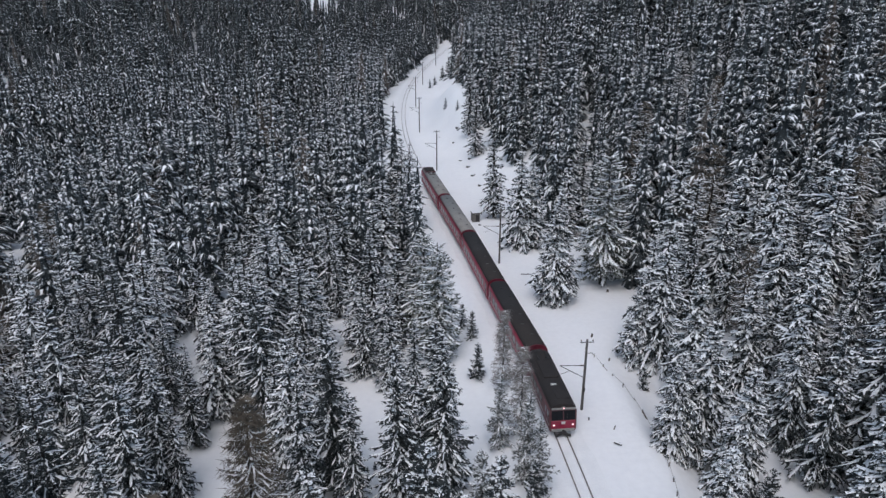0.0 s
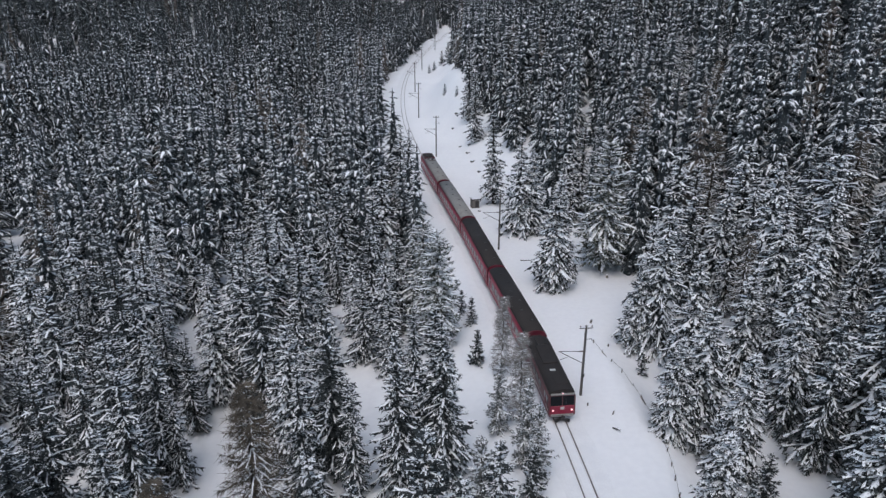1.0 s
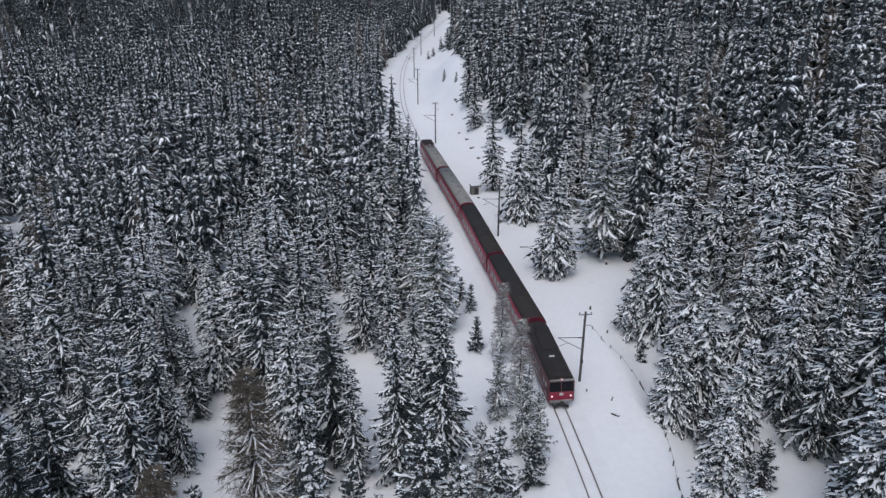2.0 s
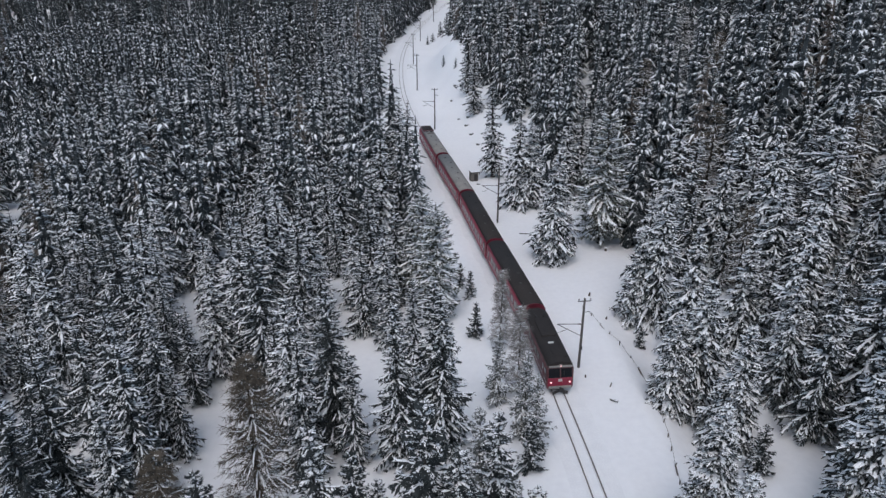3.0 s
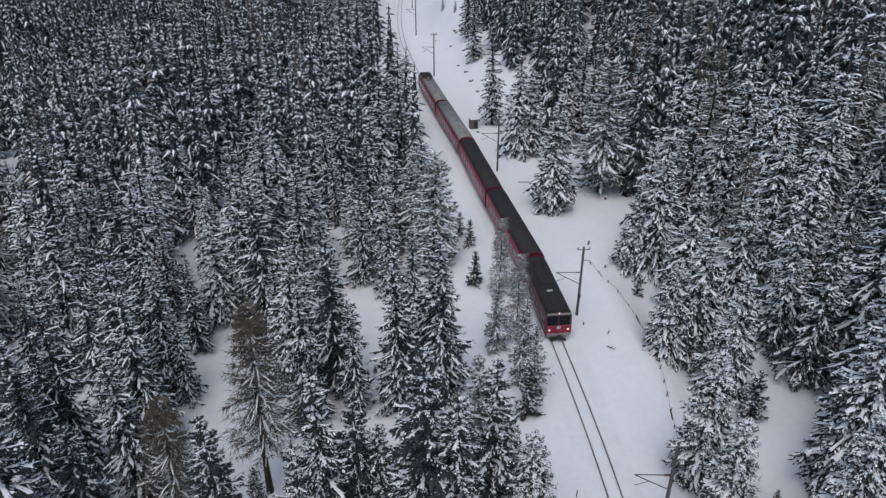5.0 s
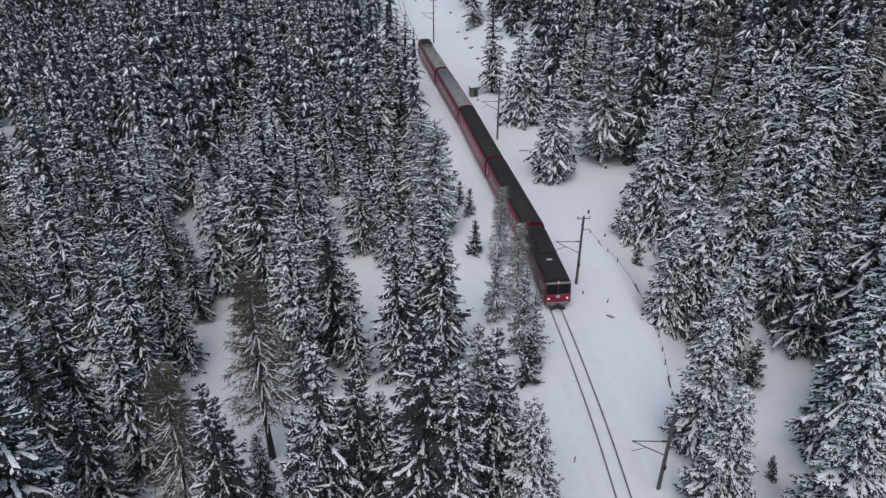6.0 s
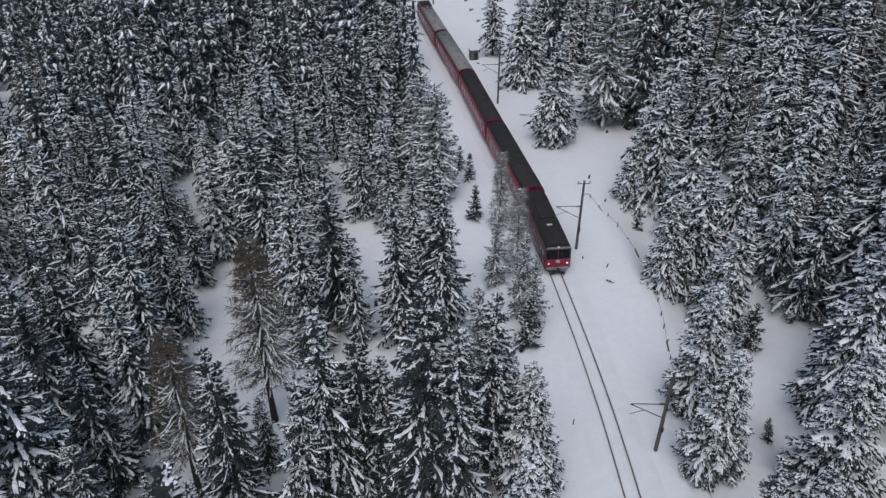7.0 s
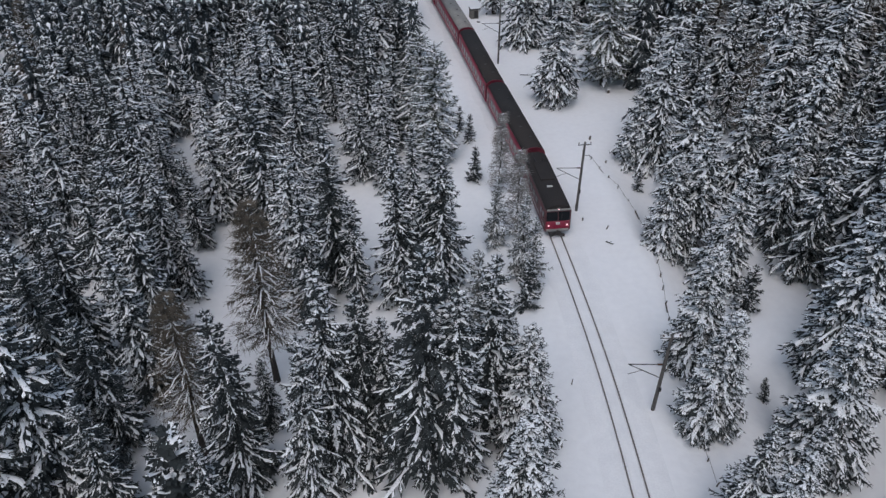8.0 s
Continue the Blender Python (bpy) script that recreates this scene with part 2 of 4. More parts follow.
class Pieces:
    """Gathers many alike small shapes into one list of corners and one of triangles."""

    def __init__(self):
        self.v, self.f, self.count = [], [], 0

    def add(self, corners, faces):
        """corners: arrays of one corner each, of the same shape (..., 3); faces: triples of corner numbers."""
        c = np.stack([np.broadcast_to(a, np.broadcast_shapes(*[b.shape for b in corners])).reshape(-1, 3) for a in corners], 1)
        n, k = c.shape[:2]
        base = self.count + np.arange(n)[:, None, None] * k
        self.v.append(c.reshape(-1, 3))
        self.f.append((base + np.array(faces)[None]).reshape(-1, 3))
        self.count += n * k

    def arrays(self):
        return np.concatenate(self.v), np.concatenate(self.f)


def spruce_meshes(rng, height, radius, levels, per, snow, start, power=0.85, droop=0.3, plump=1.0, cover=0.55, teeth=9, lumps=5, gaps=0.0, spread=0.36, least=0.5):
    """Whorls of drooping boughs, each a plume of side twigs. Returns the needles and the snow that lies on them."""
    r = np.random.default_rng(rng.randrange(1 << 30))
    needles, white = Pieces(), Pieces()
    rows = []
    for k in range(levels):
        u = min(max((k + rng.uniform(-0.5, 0.5)) / levels, 0.0), 0.985)
        count = max(4, round(per * (1 - 0.45 * u)))
        turn, whorl = rng.uniform(0, 6.28), rng.uniform(0.78, 1.14)
        for j in range(count):
            if rng.random() < gaps:
                continue
            az = turn + 6.283 * (j + rng.uniform(-0.38, 0.38)) / count
            full = radius * (1 - u) ** power * (0.70 + 0.30 * min(1, u * 6))
            rows.append((u, az, full * whorl * rng.uniform(least, 1.14) + 0.16))
    u, az, length = np.array(rows).T
    n = len(u)
    z0 = start + (height - start) * u
    rise = np.sin(-0.34 + 0.95 * u + r.uniform(-0.26, 0.26, n))
    hang = droop * r.uniform(0.6, 1.5, n)
    out = np.stack([np.cos(az), np.sin(az), 0 * az], 1)
    side = np.stack([-out[:, 1], out[:, 0], 0 * az], 1)
    sway = r.uniform(-0.3, 0.3, n) * length
    up = np.array([0.0, 0.0, 1.0])
    loaded = r.random(n) < snow

    def at(q):
        """Points along all the boughs, q: (n, m) from the stem to the tip."""
        q = np.asarray(q, float)
        L = length[:, None]
        z = z0[:, None] + L * (rise[:, None] * q - hang[:, None] * q * q + 0.16 * q**4)
        return out[:, None] * (L * q)[..., None] + side[:, None] * (sway[:, None] * q * q)[..., None] + up * z[..., None]

    # side twigs, set like the barbs of a feather
    q = np.clip((np.arange(teeth) + 0.6) / (teeth + 0.2) + r.uniform(-0.04, 0.04, (n, teeth)), 0.04, 0.98)
    root = at(q)
    along_bough = unit(at(q + 0.04) - root)
    reach = length[:, None] * spread * np.sin(np.pi * (0.22 + 0.72 * q)) ** 0.8
    for sg in (-1, 1):
        ln = reach * r.uniform(0.4, 1.35, q.shape) + 0.10
        d = unit(along_bough * r.uniform(0.6, 1.3, q.shape)[..., None] + side[:, None] * (sg * r.uniform(0.4, 1.0, q.shape))[..., None] - up * r.uniform(-0.05, 0.8, q.shape)[..., None])
        across = unit(np.cross(d, up)) * (0.035 + 0.085 * ln)[..., None]
        mid, tip = root + d * (ln * 0.45)[..., None], root + d * ln[..., None] - up * (0.15 * ln)[..., None]
        fall = up * (0.10 * ln)[..., None]
        needles.add([root, mid + across - fall, tip, mid - across - fall], [(0, 1, 2), (0, 2, 3)])
        keep = loaded[:, None] & (r.random(q.shape) < cover)
        e = r.uniform(0.0, 0.45, q.shape)
        a = root + d * (ln * e)[..., None]
        b = a + d * (ln * r.uniform(0.3, 0.62, q.shape))[..., None] - up * (0.06 * ln)[..., None]
        c = a + (b - a) * r.uniform(0.35, 0.75, q.shape)[..., None]
        w = across * r.uniform(0.4, 1.1, q.shape)[..., None] * plump
        lift = up * (0.025 + 0.025 * ln)[..., None]
        a, b, l, m = (x[keep] for x in (a + lift * 1.4, b + lift, c + w + lift * 0.2, c - w + lift * 0.2))
        white.add([a, l, b, m], [(0, 1, 2), (0, 2, 3)])
    # the bough's end, and needles hanging below it
    a, b = at(np.full((n, 1), 0.86))[:, 0], at(np.full((n, 1), 1.06))[:, 0]
    w = side * (0.05 + 0.045 * length)[:, None]
    needles.add([a - w, a + w, b], [(0, 1, 2)])
    for q0, q1 in ((0.08, 0.4), (0.4, 0.72), (0.72, 1.0)):
        a, b = at(np.full((n, 1), q0))[:, 0], at(np.full((n, 1), q1))[:, 0]
        h = (0.12 + 0.11 * length) * r.uniform(0.5, 1.3, n)
        c = (a + b) / 2 - up * h[:, None] + side * r.uniform(-0.15, 0.15, n)[:, None]
        needles.add([a, b, c], [(0, 1, 2)])
    # a bumpy ridge of snow along the bough, broken here and there
    k = np.flatnonzero(loaded)
    q = np.clip((np.arange(lumps + 1) + 0.4) / (lumps + 0.4) + r.uniform(-0.05, 0.05, (n, lumps + 1)), 0.06, 1.0)
    w = (0.035 + 0.030 * length[:, None]) * r.uniform(0.25, 1.5, q.shape) * plump
    w = np.where(r.random(q.shape) < 0.22, 0.004, w)
    c = at(q) + side[:, None] * (r.uniform(-0.03, 0.03, q.shape) * length[:, None])[..., None] + up * 0.03
    left, right, top = c + side[:, None] * w[..., None], c - side[:, None] * w[..., None], c + up * (0.9 * w)[..., None]
    left, right, top = left[k], right[k], top[k]
    white.add([left[:, :-1], top[:, :-1], right[:, :-1], left[:, 1:], top[:, 1:], right[:, 1:]], [(0, 1, 4), (0, 4, 3), (1, 2, 5), (1, 5, 4)])
    # the leader
    tip = np.array([[0, 0, height + 0.2]])
    for d in ((0.07, 0, 0), (0, 0.07, 0)):
        needles.add([tip - [0, 0, 1.2] - np.array([d]), tip - [0, 0, 1.2] + np.array([d]), tip], [(0, 1, 2)])
    # dense inner twigs
    m = levels * 4
    v = (np.arange(m) + r.random(m)) / m
    g = r.uniform(0, 6.28, m)
    o = np.stack([np.cos(g), np.sin(g), 0 * g], 1)
    s = np.stack([-o[:, 1], o[:, 0], 0 * g], 1)
    ln = radius * 0.42 * (1 - v) ** 0.8 + 0.1
    a = np.stack([0 * v, 0 * v, start + (height - start) * v], 1)
    d = unit(o + up * r.uniform(-1.2, 0.2, m)[:, None]) * ln[:, None]
    needles.add([a, a + d * 0.55 + s * (0.1 + 0.22 * ln)[:, None], a + d, a + d * 0.55 - s * (0.1 + 0.22 * ln)[:, None]], [(0, 1, 2), (0, 2, 3)])
    return (*needles.arrays(), *white.arrays())


def larch_meshes(rng, height, radius, levels, per, start, fuzz):
    """Bare brown branches with fine drooping twigs and a little snow."""
    bv, bf, sv, sf = [], [], [], []

    def twig(a, b, r):
        i = len(bv)
        d = (b - a).normalized()
        s1 = d.cross(Vector((0.3, 0.2, 1))).normalized()
        s2 = d.cross(s1)
        for c in (0, 2.09, 4.19):
            bv.append(a + s1 * (r * math.cos(c)) + s2 * (r * math.sin(c)))
        bv.append(b)
        bf.extend([(i, i + 1, i + 3), (i + 1, i + 2, i + 3), (i + 2, i, i + 3)])

    for k in range(levels):
        u = min(max((k + rng.uniform(-0.4, 0.4)) / levels, 0), 0.98)
        z0 = start + (height - start) * u
        for j in range(per):
            az = rng.uniform(0, 6.28)
            length = (radius * (1 - u) ** 0.65 * rng.uniform(0.65, 1.1) + 0.2) * (0.8 + 0.2 * min(1, 4 * u))
            out = Vector((math.cos(az), math.sin(az), 0))
            side = Vector((-out.y, out.x, 0))
            a = Vector((0, 0, z0))
            mid = a + out * length * 0.5 + Vector((0, 0, length * rng.uniform(-0.15, 0.12))) + side * rng.uniform(-0.2, 0.2)
            tip = a + out * length + Vector((0, 0, length * rng.uniform(-0.25, 0.2)))
            twig(a, mid, 0.055)
            twig(mid - (mid - a) * 0.15, tip, 0.03)
            for q in range(fuzz):
                t = rng.uniform(0.2, 1.0)
                p = a.lerp(mid, t * 2) if t < 0.5 else mid.lerp(tip, t * 2 - 1)
                d = (out * rng.uniform(0.1, 0.8) + side * rng.uniform(-1, 1) + Vector((0, 0, rng.uniform(-0.9, 0.25)))).normalized()
                twig(p, p + d * rng.uniform(0.25, 0.75), 0.024)
            if rng.random() < 0.85 - 0.5 * u:
                i = len(sv)
                for p, w in ((a.lerp(mid, 0.2), 0.03), (mid, 0.055), (mid.lerp(tip, 0.85), 0.02)):
                    sv += [p - side * w + Vector((0, 0, 0.02)), p + Vector((0, 0, 0.06)), p + side * w + Vector((0, 0, 0.02))]
                for q in range(2):
                    b = i + q * 3
                    sf += [(b, b + 3, b + 4, b + 1), (b + 1, b + 4, b + 5, b + 2)]
    return bv, bf, sv, sf


KINDS = {
    # name, height, radius, levels, boughs a whorl, snow, lowest bough, shape, hang of the boughs, missing boughs
    "full": ("spruce", 16.0, 2.9, 29, 9, 0.94, 1.0, 0.82, 0.42, 0.08),
    "slim": ("spruce", 16.0, 2.2, 33, 10, 0.92, 1.3, 0.70, 0.40, 0.10),
    "heavy": ("spruce", 15.0, 3.2, 29, 10, 0.99, 0.6, 0.82, 0.50, 0.06),
    "dark": ("spruce", 17.0, 2.7, 33, 10, 0.74, 1.5, 0.64, 0.34, 0.08),
    "ragged": ("spruce", 16.0, 2.5, 26, 7, 0.86, 3.4, 0.58, 0.42, 0.18),
    "broad": ("spruce", 14.0, 2.9, 32, 13, 0.99, 0.5, 0.76, 0.46, 0.02),
    "young": ("young_spruce", 4.0, 1.1, 14, 7, 0.75, 0.15, 0.9, 0.1, 0.05),
    "frosted": ("spruce", 9.0, 1.7, 26, 7, 0.75, 0.6, 0.72, 0.15, 0.1),
    "pine": ("stone_pine", 16.0, 2.8, 30, 11, 0.97, 1.9, 0.45, 0.24, 0.06),
}
COVER = {"heavy": 0.86, "broad": 0.88, "pine": 0.74, "full": 0.6, "dark": 0.40, "ragged": 0.5, "slim": 0.52}
PLUMP = {"heavy": 1.25, "broad": 1.25, "pine": 1.15, "dark": 0.9}
LEAST = {"broad": 0.78, "heavy": 0.62, "pine": 0.74}
SPREAD = {"heavy": 0.44, "broad": 0.42, "full": 0.40}
LABELS = {
    "full": "tall spruce with thick snow on its drooping boughs",
    "slim": "slim spruce with snow on its short boughs",
    "heavy": "spruce bent under a heavy load of fresh snow",
    "dark": "dark spruce with only thin patches of snow",
    "ragged": "ragged spruce with bare lower trunk and patchy snow",
    "broad": "broad spruce with wide snow-covered skirts",
    "young": "small young spruce dusted with snow on the bank",
    "frosted": "small grey frosted conifer beside the railway bank",
    "pine": "stone pine with dense clumped crown under snow",
    "thin_larch": "thin grey frosted larch beside the railway bank",
    "old_larch": "brown bare larch with snow on its crooked branches",
}
prototypes = {}


# how finely a tree is twigged, by how far off it stands: side twigs a bough, lumps of snow, whorls, spread
TWIGGED = {"near": (12, 6, 0.97, 0.78), "middle": (6, 4, 0.88, 0.9), "far": (4, 2, 0.78, 0.95)}


def make_tree(kind, variant, grade):
    rng = random.Random(kind + str(variant) + grade)
    if kind.endswith("larch"):
        name, height = "larch", 16.0 if kind == "old_larch" else 10.0
        if kind == "old_larch":
            bv, bf, sv, sf = larch_meshes(rng, height, 2.8, 34, 7, 4.8, 27 if grade == "near" else 10)
        else:
            bv, bf, sv, sf = larch_meshes(rng, height, 1.35, 36, 6, 1.0, 14)
        crown_mat, thick = TWIGS if kind == "old_larch" else GREY_TWIGS, 0.2 if kind == "old_larch" else 0.1
    else:
        name, height, radius, levels, per, snow, start, power, droop, gaps = KINDS[kind]
        teeth, lumps, whorls, spread = TWIGGED[grade]
        if height < 5:
            teeth, lumps, whorls = 5, 3, 1.0
        bv, bf, sv, sf = spruce_meshes(rng, height, radius, round(levels * whorls), per, snow, start, power, droop, PLUMP.get(kind, 1.0), COVER.get(kind, 0.5), teeth, lumps, gaps, SPREAD.get(kind, 0.36) * spread, LEAST.get(kind, 0.5))
        crown_mat, thick = {"pine": PINE_NEEDLES, "frosted": FROST_NEEDLES}.get(kind, NEEDLES), 0.015 * height * (1.0 if height > 5 else 0.6)
    root = tagged(new(name), LABELS[kind], "tree", "trees of the snowy forest")
    part("trunk", trunk_mesh(height * 0.97, thick, rng, 0.12 if kind == "old_larch" else 0.03), None, root)
    part("crown", mesh_of("crown", bv, bf, crown_mat), None, root)
    tagged(part("snow_load", mesh_of("snow_load", sv, sf, BOUGH_SNOW, shade=True), None, root, "fresh white snow lying on the branches"), kind="stuff")
    return root, height


def plant(kind, x, y, height, rng, variants=2, wide=None):
    variant, off = rng.randrange(variants), math.hypot(x, y)
    grade = "near" if off < 47 else "middle" if off < (112 if kind in ("broad", "pine") else 72) else "far"
    z = float(ground_z(x, y)) - 0.15
    turn = rng.uniform(0, 6.28)
    lean = Matrix.Rotation(rng.uniform(-0.03, 0.03), 4, "X") @ Matrix.Rotation(rng.uniform(-0.03, 0.03), 4, "Y")
    here = Matrix.Translation((x, y, z)) @ lean @ Matrix.Rotation(turn, 4, "Z")
    key = (kind, variant, grade)
    wide = wide or rng.uniform(0.9, 1.1)
    if key not in prototypes:
        root, tall = make_tree(kind, variant, grade)
        k = height / tall
        root.matrix_basis = here @ Matrix.Diagonal((k * wide, k * wide, k, 1))
        prototypes[key] = (root, tall, k, wide)
    else:
        root, tall, k0, w0 = prototypes[key]
        k = height / tall
        copy_thing(root, here @ Matrix.Diagonal((k * wide / (k0 * w0), k * wide / (k0 * w0), k / k0, 1)))


# places on the plan and heights of single trees, wood by wood
NEAR_LEFT = [(-19.0, 29.2, 9), (-7.1, 31.9, 19.1), (-5.5, 33.2, 15.6), (-8.9, 29.7, 16.2), (-13.2, 36.3, 7.9), (-13.9, 31.5, 17), (-14.2, 25.2, 13), (-37.9, 61.1, 17), (-30.1, 55.8, 15.9), (-29.6, 60.6, 15.7), (-25.2, 60.9, 11.2), (-15.2, 65.2, 12.3), (-7.6, 50.5, 12.2), (-37, 56, 14.2), (-32.3, 44.8, 11.8), (-31.5, 52.1, 14.8), (-29.5, 43.7, 18.6), (-25.1, 46.9, 17.8), (-43.8, 65.2, 13.8), (-11.8, 49.3, 15.1), (-27.2, 50, 18.5), (-25.7, 53.9, 16), (-34.4, 56.9, 12.6), (-26, 62.7, 10.8), (-24, 53, 11.1), (-40.1, 56.9, 12), (-30.6, 42.7, 14.2)]
FAR_LEFT = [(-5.8, 116.8, 15.9), (-7.6, 120.3, 15.6), (-5.7, 80, 13), (-51.9, 78.6, 13.1), (-43, 78.1, 12.3), (-33.6, 87.3, 10.1), (-33.1, 102.4, 7.6), (-24.5, 66.5, 12.4), (-16.1, 79.8, 13.2), (-9.2, 73.4, 11.7), (-14.6, 96.5, 16.6), (-29.1, 102.8, 15.7), (-26.4, 106.5, 17), (-40.7, 117.7, 14.4), (-9.2, 102.6, 15.5), (-18.3, 162, 17), (-26, 166.1, 17.4), (-5.7, 70.6, 10.7)]
MIDDLE = [(7.6, 160, 15.9), (6.4, 172.2, 17.5), (-3.5, 50, 16.2), (-0.9, 51.9, 17.5), (0.3, 50.9, 16.8), (-3, 63.6, 11.9), (1.8, 37.5, 8.3)]
NEAR_RIGHT = [(21.7, 55.9, 10.9), (24.1, 57, 14.6), (32.4, 55.9, 13.7), (32.7, 50.9, 16), (27.5, 33.5, 8.1), (18.1, 25, 11.2), (19.1, 23.1, 11), (26.5, 31.5, 15), (21.1, 24.5, 11), (30.7, 39.3, 17.1)]
FAR_RIGHT = [(21.4, 130.8, 14), (23.4, 116.2, 15.8), (20.6, 112.2, 13.6), (26.4, 66, 14.5), (31.1, 64.3, 14.2), (33.5, 64.4, 11.1), (34.1, 81.8, 15.6), (37.2, 67.1, 14.2), (28.7, 102.5, 16.1), (41.2, 64.5, 13.7), (38.6, 88.2, 13.2), (15.5, 168.2, 22), (19.2, 138.2, 13.5), (45.5, 137.8, 9.9), (44.7, 130.5, 10.1), (45.8, 143.3, 9.7), (26.8, 107.6, 12.9), (28.5, 103.9, 11.8), (26.3, 115.2, 10.3)]
BELOW = [(-3.4, 1.2, 14.5), (3.6, -2.4, 15.5), (1.2, 5.6, 13.5), (-6.2, -4.6, 15), (7.2, 3.9, 14), (-1.6, -6.8, 16), (-7.5, 6.3, 15), (5.6, 9.2, 14.5)]
PINES = [(22.7, 93.3, 19.4), (-2.6, 79.2, 14.3), (-0.6, 73.4, 14.9)]
YOUNG = [(22.1, 67.6, 2.9), (24.9, 37.0, 1.9), (25.6, 38.5, 1.6), (26.5, 46.8, 5.7), (7.3, 46.7, 5.3), (2.4, 80.1, 3.5), (3.5, 77.2, 3.7), (3.8, 68.3, 4.5), (-15.6, 25.3, 14), (0.7, 197.8, 3.0), (3.8, 188.3, 2.6), (-5, 277, 3.4), (-3.2, 283, 3.6), (-0.2, 298.9, 5.5), (2.4, 282.7, 8.5), (-6.5, 56, 1.1)]
THIN_LARCHES = [(6.3, 65.5, 9.7), (7.4, 57.4, 9.9)]
OLD_LARCHES = [(33.6, 117.0, 16), (35.9, 91.7, 17), (46.0, 76.6, 17), (33.0, 70.2, 14), (-51.0, 117.3, 15), (-53.5, 186.6, 16), (-58.1, 99.7, 15), (43.4, 113.6, 16), (-13.8, 41.5, 18.4), (-18.1, 34.3, 16)]
FROSTED = [(5.2, 56.1, 8), (7.1, 51, 9.2), (8.2, 49.1, 7.9), (3, 40.3, 12.2), (4.7, 36.9, 9.3)]
BROAD = [(15, 87.5, 15.4), (14.1, 107.5, 13.7), (22.6, 72.5, 12.1), (25.6, 51.2, 13.2), (19, 33.6, 11.5), (19.6, 39.6, 11.8), (5.9, 32.2, 11.7), (4.6, 23.5, 14.1), (-36.7, 85.8, 13.9)]
HEAVY = [(12.2, 107.2, 17.4), (24.1, 76.3, 14.5), (24.6, 71.6, 17.5)]
DARK = [(-1, 30.7, 20.1), (-18.3, 63.5, 18.2), (-9.9, 54, 16.6)]
NARROW = [(-26.3, 30.0, 23.9), (-28.7, 27.3, 24.4), (9.4, 122.9, 17.5), (3.3, 33.7, 16.6), (0.9, 30.9, 17), (-4.1, 33.3, 13.2)]

planted = []


def plant_all(rows, kinds, rng, **more):
    for x, y, h in rows:
        plant(rng.choice(kinds), x, y, h, rng, **more)
        planted.append((x, y))


trees_rng = random.Random(7)
plant_all(NEAR_LEFT, ["slim", "dark", "ragged", "dark", "full"], trees_rng, variants=3)
plant_all(FAR_LEFT, ["full", "slim", "full", "heavy"], trees_rng, variants=3, wide=1.25)
plant_all(MIDDLE, ["slim", "full", "slim"], trees_rng, variants=3, wide=1.2)
plant_all(NEAR_RIGHT, ["heavy", "full", "broad"], trees_rng, variants=3, wide=1.12)
plant_all(FAR_RIGHT, ["heavy", "full", "heavy"], trees_rng, variants=3, wide=1.1)
plant_all(BROAD, ["broad"], trees_rng, variants=2, wide=1.1)
plant_all(NARROW, ["slim"], trees_rng, variants=3, wide=1.2)
plant_all(HEAVY, ["heavy"], trees_rng, variants=3)
plant_all(DARK, ["dark"], trees_rng, variants=3, wide=1.25)
plant_all(BELOW, ["full", "slim"], trees_rng, variants=3)
plant_all(PINES, ["pine"], trees_rng, wide=1.2)
plant_all(YOUNG, ["young"], trees_rng)
plant_all(FROSTED, ["frosted"], trees_rng)
plant_all(THIN_LARCHES, ["thin_larch"], trees_rng)
plant_all(OLD_LARCHES, ["old_larch"], trees_rng)


# narrow snowy glades in the wood: place and half width
CLEARINGS = [(-32.2, 99.2, 2.6), (-43.2, 119.1, 2.4), (-31.4, 138.4, 1.8), (-83.3, 154.6, 3.2), (-88.2, 145.8, 3.0), (-74.4, 113.7, 3.0), (-34.1, 85.4, 2.4), (-16.3, 160.5, 2.0), (-24.7, 61.5, 2.4), (-46.7, 67.3, 2.4)]


def wooded(x, y):
    """True where the forest stands: off the line, the clearings and the single trees."""
    s = x - float(track_x(y))
    if y < 52 and -22 < x < 34:
        return False
    if 50 <= y < 76 and -13 < x < 3:
        return False
    for cx, cy, half in CLEARINGS:
        if abs(x - cx * y / cy) < half and cy - 15 < y < cy + 3:
            return False
    right = 21.0 if y < 112 else 17.0
    left = (-5.5 if y > 265 else -7.0) if y > 95 else -15.0
    if left < s < right and y < 452:
        return False
    return True


def scatter(rng, x0, x1, y0, y1, gap):
    out = []
    for i in range(int((x1 - x0) / gap)):
        for j in range(int((y1 - y0) / gap)):
            x = x0 + (i + rng.uniform(0.08, 0.92)) * gap
            y = y0 + (j + rng.uniform(0.08, 0.92)) * gap
            s = x - float(track_x(y))
            if abs(x) > 0.66 * y + 14 or s > 120 or float(ground_z(x, y)) > 40 or not wooded(x, y):
                continue
            out.append((x, y))
    return out


